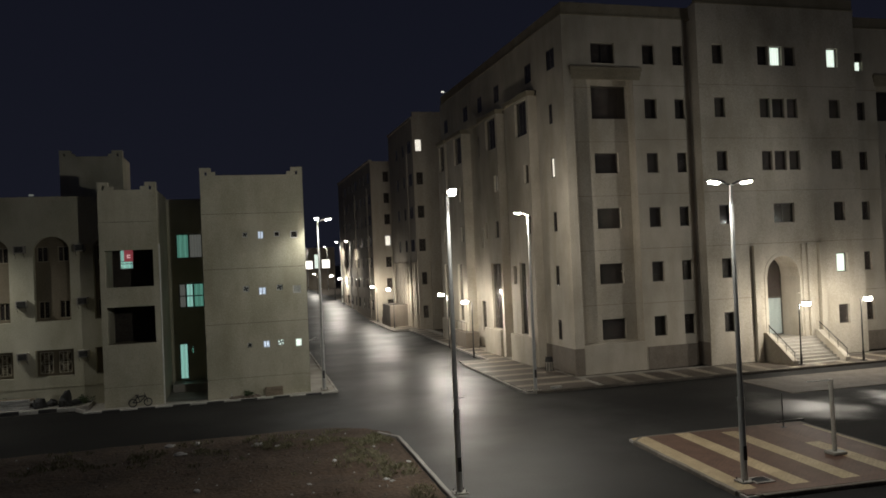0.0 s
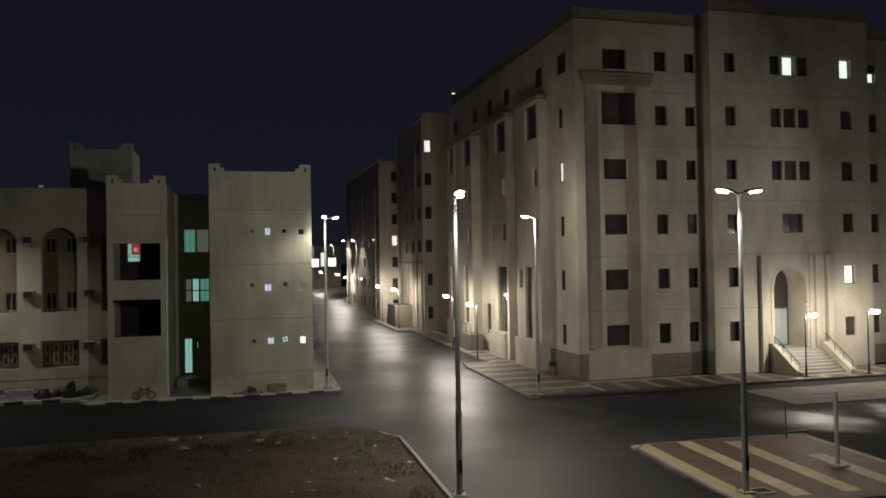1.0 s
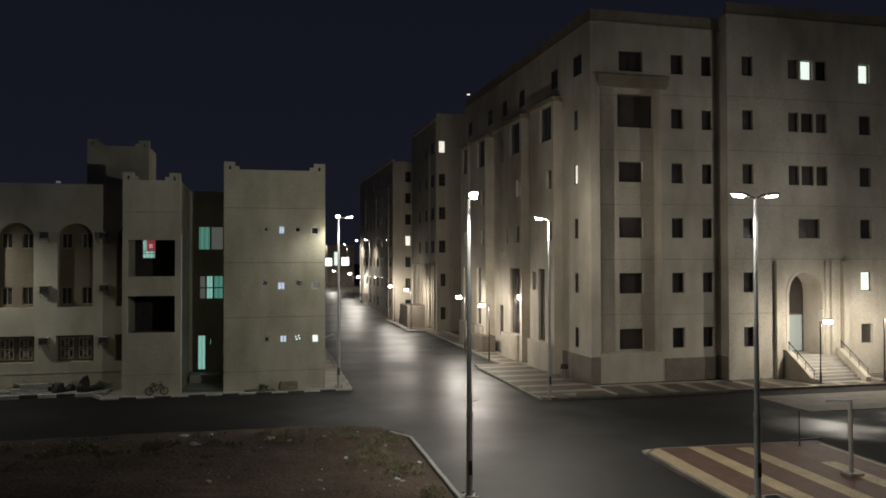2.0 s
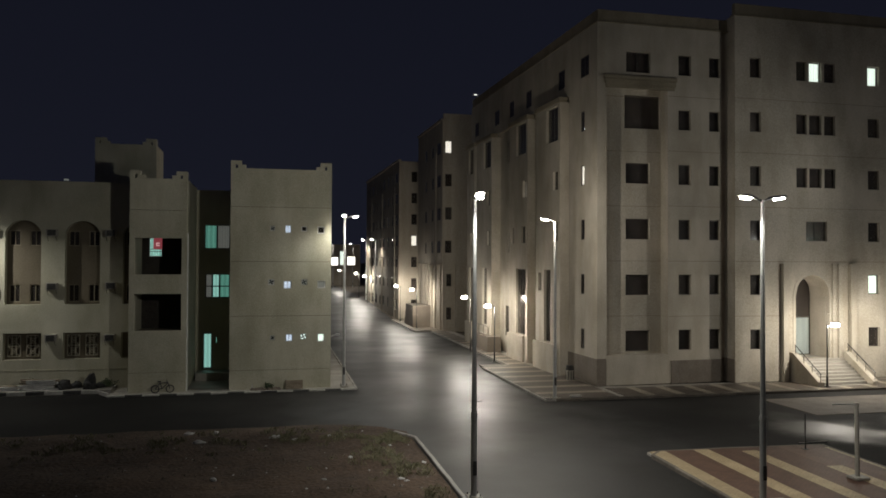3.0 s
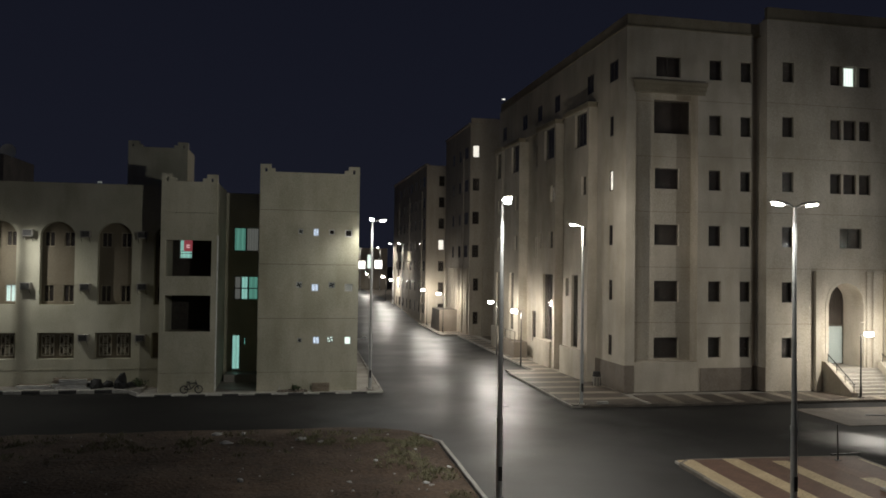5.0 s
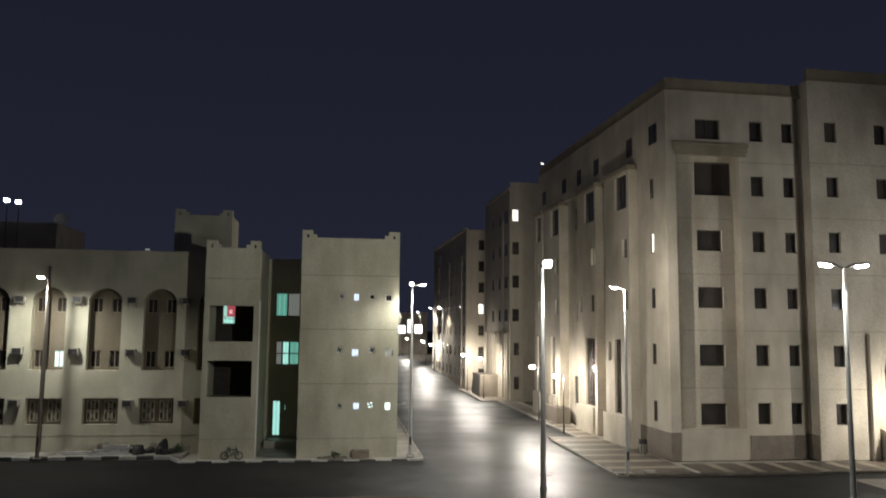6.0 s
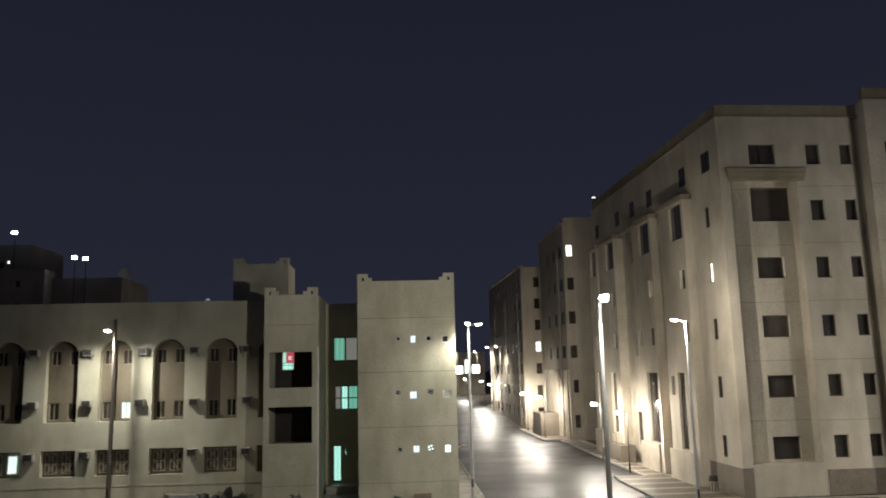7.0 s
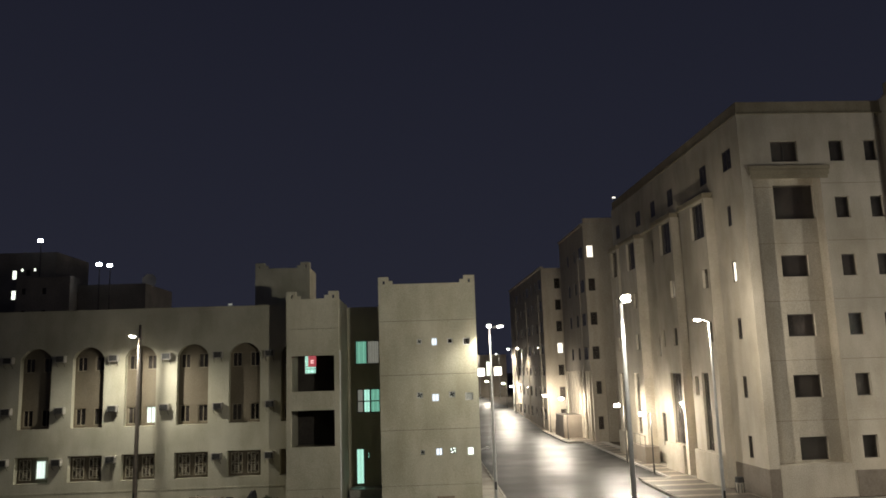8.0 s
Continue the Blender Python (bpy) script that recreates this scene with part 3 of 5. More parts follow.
for n, c in enumerate(panels):
    bm = bmesh.new()
    N = 14
    rise_h = PZ1 - SPRING
    R0 = (PW * PW + rise_h * rise_h) / (2 * rise_h)
    pts = []
    for k in range(N + 1):
        x = -PW + 2 * PW * k / N
        pts.append((x, PZ1 - R0 + math.sqrt(R0 * R0 - x * x)))
    for (xa, za), (xb, zb) in zip(pts, pts[1:]):
        if c + xb > AX0 + 0.001:
            continue
        f = [(c + xa, YW, za), (c + xb, YW, zb), (c + xb, YW, PZ1), (c + xa, YW, PZ1)]
        g = [(x, YW + 0.42, z) for x, _, z in f]
        vf, vg = [bm.verts.new(q) for q in f], [bm.verts.new(q) for q in g]
        bm.faces.new(vf)
        bm.faces.new((vf[0], vg[0], vg[1], vf[1]))
    bmesh.ops.remove_doubles(bm, verts=list(bm.verts), dist=0.001)
    part("arch", bm, PLASTER_CREAM, cream)
    for s in (-0.55, 0.56):
        if c + s + 0.3 > AX0:
            continue
        for z0, h in ((5.15, 1.03), (8.45, 0.90)):
            lit = LIT_PALE if (n == 3 and s > 0 and z0 < 6) else None
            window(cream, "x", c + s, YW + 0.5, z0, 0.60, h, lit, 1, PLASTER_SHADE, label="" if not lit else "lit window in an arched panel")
    # ground-floor grilles
    for s in (-0.5, 0.5):
        if c + s + 0.4 > AX0:
            continue
        if n == 5 and s > 0:
            window(cream, "x", c + s, YW + 0.24, 2.05, 0.62, 1.1, LIT_PALE, 0, WHITE_FRAME, label="lit ground-floor window without its grille")
            continue
        bm = bmesh.new()
        x0, x1, z0, z1, y = c + s - 0.33, c + s + 0.33, 2.0, 3.2, YW + 0.30
        for xa in (x0, x1, c + s - 0.11, c + s + 0.11):
            box(bm, xa - 0.018, xa + 0.018, y, y + 0.03, z0, z1)
        for za in (z0, z1, (z0 + z1) / 2):
            box(bm, x0, x1, y - 0.002, y + 0.032, za - 0.018, za + 0.018)
        for zc in (z0 + 0.3, z1 - 0.3):
            for d1, d2 in (((-0.33, -0.3), (0.33, 0.3)), ((-0.33, 0.3), (0.33, -0.3))):
                rod(bm, (c + s + d1[0], y + 0.015, zc + d1[1]), (c + s + d2[0], y + 0.015, zc + d2[1]), 0.016, seg=5)
            ring(bm, (c + s, y + 0.015, zc), (0, 1, 0), 0.15, 0.016, 10)
        part("window_grille", bm, GRILLE_PAINT, cream, "patterned iron window grille")
        bm = bmesh.new()
        box(bm, x0, x1, YW + 0.39, YW + 0.41, z0, z1)
        part("pane", bm, GLASS, cream)

bm = bmesh.new()
rod(bm, (-17.45, YW - 0.09, 0.3), (-17.45, YW - 0.09, 11.2), 0.075, seg=10)
for z in (1.5, 4.4, 7.4, 10.3):
    box(bm, -17.55, -17.35, YW - 0.1, YW, z, z + 0.05)
part("downpipe", bm, WINDOW_FRAME, cream, "brown downpipe on the arched wing")

# roof tower behind
tower = thing("roof_tower", pose(0, 0, 0), "dim rendered stair tower with notched corners above the roof", "tower")
wall(tower, along_x(60.0), -12.78, -8.55, 0.0, 16.15, (), PLASTER_CREAM)
wall(tower, along_y(-12.78), 60.3, 63.6, 0.0, 16.15, (), PLASTER_CREAM)
wall(tower, along_y(-8.85), 60.3, 63.6, 0.0, 16.15, (), PLASTER_CREAM)
slab(tower, "roof", -12.5, -8.9, 60.3, 63.6, 15.3, 15.5, CONCRETE)
for x0, x1, flip in ((-12.78, -12.05, False), (-9.28, -8.55, True)):
    bm = bmesh.new()
    merlon(bm, x0, x1, 60.0, 60.6, 16.15, flip)
    part("merlon", bm, PLASTER_CREAM, tower)

# wall air conditioners
def air_conditioner():
    m = thing("air_conditioner", pose(-12.55, YW, 9.0), "box air conditioner jutting from the rendered wall", "air conditioner", "wall air conditioners")
    bm = bmesh.new()
    rounded_box(bm, -0.30, 0.30, -0.34, 0.02, 0.0, 0.42, 0.02)
    part("casing", bm, AC_CASE, m)
    bm = bmesh.new()
    for k in range(7):
        z = 0.06 + k * 0.047
        box(bm, -0.25, 0.25, -0.362, -0.341, z, z + 0.018)
    part("grille", bm, AC_GRILLE, m, "dark slatted grille")
    bm = bmesh.new()
    box(bm, -0.22, 0.22, -0.347, -0.3405, 0.05, 0.38)
    part("coil", bm, RUBBER, m)
    for x in (-0.24, 0.22):
        bm = bmesh.new()
        rod(bm, (x, 0.0, -0.26), (x, -0.30, -0.015), 0.014, seg=6)
        box(bm, x - 0.015, x + 0.015, -0.32, 0.0, -0.025, -0.002)
        part("bracket", bm, DARK_STEEL, m)
    return m


first_ac = None
for n, c in enumerate(panels[1:]):
    for z, skip in ((9.0, ()), (5.88, ()), (2.86, (2,))):
        if n in skip:
            continue
        x = c + 1.58
        if first_ac is None:
            first_ac = air_conditioner()
            first_ac.matrix_basis = pose(x, YW, z)
        else:
            copy_thing(first_ac, pose(x + random.uniform(-0.05, 0.05), YW, z + random.uniform(-0.04, 0.04)))

# ------------------------------------------------ the tall beige building
beige = thing("apartment_building", pose(19.139, 43.519, 0, 0, 0, 1.486), "beige rendered six-storey apartment block on a street corner", "building")
ROWS = [2.18 + 3.435 * k for k in range(6)]
ROW_T = [3.45 + 3.435 * k for k in range(6)]
B = beige
TOPB = 22.3
# window columns of the front: (u0, u1, rows)
col0 = [(2.32, 3.98, 7.6 + (ROWS[k] - 7.6) * 1.0195, 7.6 + (ROW_T[k] - 7.6) * 1.0195) for k in (0, 1, 2, 3)] + [(2.24, 4.70, 16.04, 18.14)]
col0_top = [(1.92, 3.55, ROWS[5], ROW_T[5])]
colA = [(5.50, 6.38, ROWS[k], ROW_T[k]) for k in range(6)] + [(7.66, 8.44, ROWS[k], ROW_T[k]) for k in range(6)]
# corner strip, recessed bay, flush wall above it
wall(B, along_x(0), 0.0, 0.62, 0.15, 18.5, (), PLASTER_BEIGE, 0.35)
wall(B, along_x(0.85), 0.62, 4.75, 1.95, 18.5, col0, PLASTER_BEIGE, 0.3, label="recessed window bay wall")
wall(B, along_y(0.50), 0.35, 0.85, 0.15, 18.5, (), PLASTER_BEIGE, 0.12)
wall(B, along_y(4.75), 0.35, 0.85, 0.15, 18.5, (), PLASTER_BEIGE, 0.12)
wall(B, along_x(0.0), 0.62, 4.75, 0.15, 1.95, (), PLASTER_BEIGE, 1.15)
wall(B, along_x(0), 4.75, 8.55, 0.15, 18.5, colA, PLASTER_BEIGE, 0.35)
wall(B, along_x(0), 0.0, 8.55, 18.5, TOPB, col0_top + colA, PLASTER_BEIGE, 0.35)
slab(B, "soffit", 0.62, 4.75, 0.35, 1.15, 18.5, 18.7, PLASTER_BEIGE)
def cornice(u0, u1):
    """Corbelled band over a recessed bay: three courses, each a little further out."""
    bm = bmesh.new()
    for k, (z0, z1, d) in enumerate(((18.32, 18.55, 0.06), (18.552, 18.86, 0.11), (18.862, 19.12, 0.16))):
        rounded_box(bm, u0 + 0.12 - 0.06 * k, u1 - 0.12 + 0.06 * k, -d, -0.002, z0, z1, 0.03)
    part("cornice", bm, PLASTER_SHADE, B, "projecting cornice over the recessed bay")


cornice(0.40, 5.35)
slab(B, "plinth", 4.98, 8.50, -0.05, 0.0, 0.15, 1.56, BROWN_PAINT, "brown painted plinth panel")
slab(B, "plinth", -0.05, 0.58, -0.05, 0.0, 0.15, 1.78, BROWN_PAINT, "brown painted plinth panel")
# projecting middle block
U0, U1, OFF, TOP2 = 9.02, 21.25, -0.7, 23.2
mid = [(10.10, 10.90, ROWS[k], ROW_T[k]) for k in range(6)]
mid += [(18.96, 19.86, ROWS[k], ROW_T[k]) for k in range(6)]
for k in (3, 4, 5):
    mid += [(13.50, 14.30, ROWS[k], ROW_T[k]), (14.46, 15.40, ROWS[k], ROW_T[k]), (15.60, 16.45, ROWS[k], ROW_T[k])]
mid += [(14.20, 15.80, ROWS[2], ROW_T[2])]
ARCH = (13.40, 15.95, 1.55, 6.87)
wall(B, along_x(OFF), U0, U1, 0.15, TOP2, mid + [ARCH], PLASTER_BEIGE, 0.35)
wall(B, along_x(0.36), 8.55, 9.3, 0.15, TOPB, (), PLASTER_BEIGE, 0.3, label="recessed strip between the wall planes")
slab(B, "plinth", 8.56, 9.0, 0.31, 0.36, 0.15, 1.6, BROWN_PAINT)
wall(B, along_y(U0), OFF + 0.35, 0.36, 0.15, TOP2, (), PLASTER_BEIGE, 0.35)
wall(B, along_y(U1 - 0.35), OFF + 0.35, 0.0, 0.15, TOP2, (), PLASTER_BEIGE, 0.35)
slab(B, "plinth", U0 - 0.05, U0, OFF + 0.002, 0.40, 0.15, 1.6, BROWN_PAINT)
# wall beyond the middle block, with the second recessed bay
V0, V1 = 23.62, 27.75
end = [(21.75, 22.60, ROWS[k], ROW_T[k]) for k in range(6)] + [(u, u + 0.85, ROWS[k], ROW_T[k]) for u in (29.0, 32.6) for k in range(6)]
bay2 = [(25.05, 26.75, ROWS[k], ROW_T[k]) for k in range(4)] + [(24.2, 26.7, 16.04, 18.14)]
wall(B, along_x(0), U1, V0, 0.15, 18.5, end, PLASTER_BEIGE, 0.35)
wall(B, along_x(0.85), V0, V1, 1.95, 18.5, bay2, PLASTER_BEIGE, 0.3, label="recessed window bay wall")
wall(B, along_y(V0 - 0.12), 0.35, 0.85, 0.15, 18.5, (), PLASTER_BEIGE, 0.12)
wall(B, along_y(V1), 0.35, 0.85, 0.15, 18.5, (), PLASTER_BEIGE, 0.12)
wall(B, along_x(0.0), V0, V1, 0.15, 1.95, (), PLASTER_BEIGE, 1.15)
wall(B, along_x(0), V1, 38.0, 0.15, 18.5, end, PLASTER_BEIGE, 0.35)
wall(B, along_x(0), U1, 38.0, 18.5, TOPB, end, PLASTER_BEIGE, 0.35)
slab(B, "soffit", V0, V1, 0.35, 1.15, 18.5, 18.7, PLASTER_BEIGE)
cornice(V0 - 0.25, V1 + 0.35)
slab(B, "plinth", U1 + 0.3, V0 - 0.1, -0.05, 0.0, 0.15, 1.45, BROWN_PAINT, "brown painted plinth panel")
# parapets, set back over a ledge; their dimmer light is in the colour
for u0, u1, y, z in ((-0.04, U0, -0.04, TOPB), (U1, 38.1, -0.04, TOPB), (U0 - 0.04, U1 + 0.04, OFF - 0.04, TOP2)):
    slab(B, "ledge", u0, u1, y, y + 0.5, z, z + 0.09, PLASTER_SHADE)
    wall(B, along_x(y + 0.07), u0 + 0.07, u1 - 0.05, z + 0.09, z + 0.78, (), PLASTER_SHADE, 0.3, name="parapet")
# storey joints in the render
for k in range(5):
    z = 4.28 + 3.43 * k
    for u0, u1, y in ((0.64, 4.73, 0.846), (4.80, 8.50, -0.004), (U0 + 0.02, 13.0 if k == 0 else U1 - 0.02, OFF - 0.004), (U1 + 0.02, V0 - 0.02, -0.004)):
        slab(B, "joint", u0, u1, y, y + 0.003, z, z + 0.022, DARKENED_RENDER)
# thin string courses
for u0, u1, y, z in ((4.78, 8.42, -0.025, 11.3), (U0 + 0.05, 12.85, OFF - 0.03, 4.35), (15.75, U1, OFF - 0.03, 4.35), (U0 + 0.05, U1, OFF - 0.03, 11.35)):
    slab(B, "string_course", u0, u1, y, y + 0.028, z, z + 0.06, PLASTER_BEIGE)
# pilasters beside the entrance
for u, w, d in ((12.34, 0.40, 0.24), (16.12, 0.26, 0.12), (16.55, 0.30, 0.16), (17.42, 0.42, 0.24)):
    slab(B, "pilaster", u, u + w, OFF - d, OFF, 0.15, 7.6, PLASTER_BEIGE)

# street side: v runs along the street
SIDE_END = 27.4
side0 = [(1.84, 2.36, ROWS[k], ROW_T[k]) for k in range(5)]
top_v = [(1.20, 2.45), (5.02, 6.15), (11.4, 12.55), (15.4, 16.5), (19.2, 20.5), (25.3, 26.5)]
top_h = [(a, b, ROWS[5], ROW_T[5]) for a, b in top_v]
wall(B, along_y(0.0), 0.35, 4.30, 0.15, 18.6, side0, PLASTER_BEIGE, 0.35)
slits = [(16.1 + 0.62 * k, 16.45 + 0.62 * k, z0, z1) for k in (0, 1, 2) for z0, z1 in ((15.9, 17.7), (8.4, 10.1))]
gap_h = slits + [(17.0, 18.3, 1.5, 4.0), (9.6, 10.3, ROWS[2], ROW_T[2])]
wall(B, along_y(0.30), 4.30, SIDE_END, 0.15, 18.6, gap_h, PLASTER_BEIGE, 0.3, label="recessed street wall")
wall(B, along_y(0.0), 0.35, SIDE_END, 18.6, TOPB, top_h, PLASTER_BEIGE, 0.35)
# bays that stand out over the footway: (near end, far end, low niche, tall window, small windows)
bays = [(4.62, 9.10, (6.28, 7.45), (4.98, 7.08), [(4.98, 5.85, 3), (4.98, 5.85, 2), (8.0, 8.6, 1)]),
        (10.85, 15.00, (11.25, 13.35), (11.20, 13.40), [(11.18, 11.90, 3), (11.30, 12.25, 2), (13.9, 14.5, 2)]),
        (19.70, 24.20, (21.0, 22.3), (19.95, 22.10), [(20.2, 21.0, 3), (20.2, 21.0, 2)]),
        (25.00, 27.40, (25.6, 26.6), (25.35, 26.95), [(25.6, 26.3, 3), (25.6, 26.3, 2)])]
for a, b, low, tall, few in bays:
    holes = [(*low, 2.15, 7.10), (*tall, 15.8, 18.15)] + [(c, d, ROWS[k], ROW_T[k]) for c, d, k in few]
    wall(B, along_y(-0.5), a, b, 0.15, 18.3, holes, PLASTER_BEIGE, 0.3, name="bay_wall", label="projecting bay over the footway")
    wall(B, along_x(a), -0.2, 0.30, 0.15, 18.3, (), PLASTER_BEIGE, 0.25, name="bay_cheek")
    wall(B, along_x(b - 0.25), -0.2, 0.30, 0.15, 18.3, (), PLASTER_BEIGE, 0.25, name="bay_cheek")
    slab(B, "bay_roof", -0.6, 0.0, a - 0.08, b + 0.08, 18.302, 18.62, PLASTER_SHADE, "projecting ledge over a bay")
    slab(B, "bay_base", -0.68, -0.502, a + 0.55, b + 0.12, 0.15, 2.08, PLASTER_BEIGE)
    if b < 25:
        slab(B, "plinth", 0.24, 0.299, b + 0.01, min(b + 1.6, 24.9), 0.15, 1.75, BROWN_PAINT, "brown painted plinth panel")
    for h in holes:
        lit = LIT_WARM if (a > 10 and a < 11 and h[2] > 12 and h[2] < 13) else None
        window(B, "y", (h[0] + h[1]) / 2, -0.30, h[2], h[1] - h[0], h[3] - h[2], lit, 1 if h[1] - h[0] > 1 else 0)
for h in gap_h:
    window(B, "y", (h[0] + h[1]) / 2, 0.42, h[2], h[1] - h[0], h[3] - h[2], None, 0)
slab(B, "plinth", -0.05, 0.0, 0.0, 4.32, 0.15, 1.76, BROWN_PAINT, "brown painted plinth panel")
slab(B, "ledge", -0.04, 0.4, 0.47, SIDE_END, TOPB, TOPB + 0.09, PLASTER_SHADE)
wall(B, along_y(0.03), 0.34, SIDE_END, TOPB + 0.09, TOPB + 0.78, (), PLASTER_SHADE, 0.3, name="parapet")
wall(B, along_x(SIDE_END), 0.0, 38.0, 0.15, TOPB, (), PLASTER_BEIGE)
wall(B, along_y(37.7), 0.4, SIDE_END, 0.15, TOPB, (), PLASTER_BEIGE)
slab(B, "roof", 0.4, 37.7, 0.4, SIDE_END, TOPB - 0.3, TOPB - 0.05, CONCRETE)
for k in range(1, 6):
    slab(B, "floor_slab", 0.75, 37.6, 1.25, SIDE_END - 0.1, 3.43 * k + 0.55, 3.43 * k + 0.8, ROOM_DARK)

for h in col0 + bay2:
    window(B, "x", (h[0] + h[1]) / 2, 1.05, h[2], h[1] - h[0], h[3] - h[2], None, 0)
for h in col0_top + colA + end:
    window(B, "x", (h[0] + h[1]) / 2, 0.22, h[2], h[1] - h[0], h[3] - h[2], LIT_WHITE if (abs(h[0] - 21.75) < 0.1 and h[2] > 19) else None)
bm = bmesh.new()
box(bm, 21.78, 22.57, 0.15, 0.175, ROWS[5] + 0.62, ROW_T[5] - 0.03)
part("roller_blind", bm, DARK_SHEET, B, "half-lowered dark roller blind")
for h in mid:
    lit = None
    if abs(h[0] - 14.46) < 0.01 and h[2] > 19:
        lit = LIT_WHITE
    if abs(h[0] - 18.96) < 0.01 and (h[2] > 19 or 5 < h[2] < 6):
        lit = LIT_WHITE
    window(B, "x", (h[0] + h[1]) / 2, OFF + 0.22, h[2], h[1] - h[0], h[3] - h[2], lit)
for h in side0:
    window(B, "y", (h[0] + h[1]) / 2, 0.04, h[2], h[1] - h[0], h[3] - h[2], LIT_WARM if 12 < h[2] < 13 else None, 0)
for h in top_h:
    window(B, "y", (h[0] + h[1]) / 2, 0.04, h[2], h[1] - h[0], h[3] - h[2], None)
# entrance: arch infill, door, steps
bm = bmesh.new()
aw = (ARCH[1] - ARCH[0]) / 2
ac = (ARCH[0] + ARCH[1]) / 2
sp = ARCH[3] - aw * 1.08
N = 18
prev = None
for k in range(N + 1):
    x = -aw + 2 * aw * k / N
    z = sp + 1.08 * math.sqrt(max(aw * aw - x * x, 0))
    if prev:
        f = [(ac + prev[0], OFF, prev[1]), (ac + x, OFF, z), (ac + x, OFF, ARCH[3]), (ac + prev[0], OFF, ARCH[3])]
        vf = [bm.verts.new(q) for q in f]
        vg = [bm.verts.new((q[0], OFF + 1.745, q[2])) for q in f]
        bm.faces.new(vf)
        bm.faces.new((vf[0], vg[0], vg[1], vf[1]))
        bm.faces.new(vg[::-1])
    prev = (x, z)
bmesh.ops.remove_doubles(bm, verts=list(bm.verts), dist=0.001)
part("arch", bm, PLASTER_BEIGE, B, "pointed entrance arch")
bm = bmesh.new()
for k in range(N):
    pr = []
    for q in (k, k + 1):
        x = -aw + 2 * aw * q / N
        pr.append((ac + x * 1.16, sp + 1.08 * 1.16 * math.sqrt(max(aw * aw - x * x, 0)), ac + x, sp + 1.08 * math.sqrt(max(aw * aw - x * x, 0))))
    (xa, za, xb, zb), (xc, zc, xd, zd) = pr
    f = [bm.verts.new((x, OFF - 0.03, z)) for x, z in ((xa, za), (xc, zc), (xd, zd), (xb, zb))]
    g = [bm.verts.new((x, OFF, z)) for x, z in ((xa, za), (xc, zc), (xd, zd), (xb, zb))]
    bm.faces.new(f)
    bm.faces.new((f[0], g[0], g[1], f[1]))
    bm.faces.new((f[3], f[2], g[2], g[3]))
box(bm, ac - aw * 1.16, ac - aw, OFF - 0.03, OFF, 1.55, sp)
box(bm, ac + aw, ac + aw * 1.16, OFF - 0.03, OFF, 1.55, sp)
bmesh.ops.remove_doubles(bm, verts=list(bm.verts), dist=0.001)
part("arch_trim", bm, PLASTER_BEIGE, B)
wall(B, along_x(OFF + 1.75), ARCH[0] - 0.6, ARCH[1] + 0.6, 1.5, 7.3, [(ac - aw, ac + aw, 1.55, 6.87)], PLASTER_BEIGE, 0.2, name="porch_wall")
wall(B, along_y(ARCH[0] - 0.2), OFF + 0.36, OFF + 1.75, 1.5, 7.3, (), PLASTER_BEIGE, 0.2, name="porch_wall")
wall(B, along_y(ARCH[1]), OFF + 0.36, OFF + 1.75, 1.5, 7.3, (), PLASTER_BEIGE, 0.2, name="porch_wall")
slab(B, "porch_ceiling", ARCH[0] - 0.6, ARCH[1] + 0.6, OFF + 0.36, OFF + 1.75, 7.3, 7.45, PLASTER_BEIGE)
slab(B, "porch_floor", ARCH[0] + 0.001, ARCH[1] - 0.001, OFF, OFF + 1.75, 1.3, 1.545, CONCRETE)
window(B, "x", ac, OFF + 1.82, 1.55, 2 * aw, 2.5, DOOR_PANE_GLOW, 1, WINDOW_FRAME, name="door", label="glazed double entrance door with a faint glow put in")
window(B, "x", ac, OFF + 1.82, 4.06, 2 * aw, 2.81, None, 1, WINDOW_FRAME, name="fanlight", label="tall dark fanlight over the entrance door")
slab(B, "landing", 13.0, 17.15, OFF - 0.25, OFF - 0.001, 0.15, 1.53, CONCRETE, "raised entrance landing")
for k in range(8):
    slab(B, "step", 13.32, 16.85, OFF - 0.25 - 0.27 * (k + 1), OFF - 0.25 - 0.27 * k, 0.15, 1.53 - 0.172 * (k + 1), CONCRETE)
for u, lab in ((12.93, "solid stair wall"), (16.86, "solid stair wall")):
    bm = bmesh.new()
    prof = [(OFF - 0.005, 0.15), (OFF - 2.6, 0.15), (OFF - 2.6, 0.40), (OFF - 0.3, 1.95), (OFF - 0.005, 1.95)]
    vs = [[bm.verts.new((u + d, y, z)) for y, z in prof] for d in (0.0, 0.38)]
    bm.faces.new(vs[0])
    bm.faces.new(vs[1][::-1])
    for k in range(5):
        bm.faces.new((vs[0][k], vs[0][(k + 1) % 5], vs[1][(k + 1) % 5], vs[1][k]))
    part("stair_wall", bm, PLASTER_BEIGE, B, lab)
    bm = bmesh.new()
    rod(bm, (u + 0.19, OFF - 2.6, 0.90), (u + 0.19, OFF - 0.3, 2.45), 0.03)
    for t in (0, 0.33, 0.66, 1.0):
        y, z = OFF - 2.55 + 2.2 * t, 0.43 + 1.48 * t
        rod(bm, (u + 0.19, y, z - 0.02), (u + 0.19, y, z + 0.5), 0.02)
    part("handrail", bm, DARK_STEEL, B, "steel handrail")

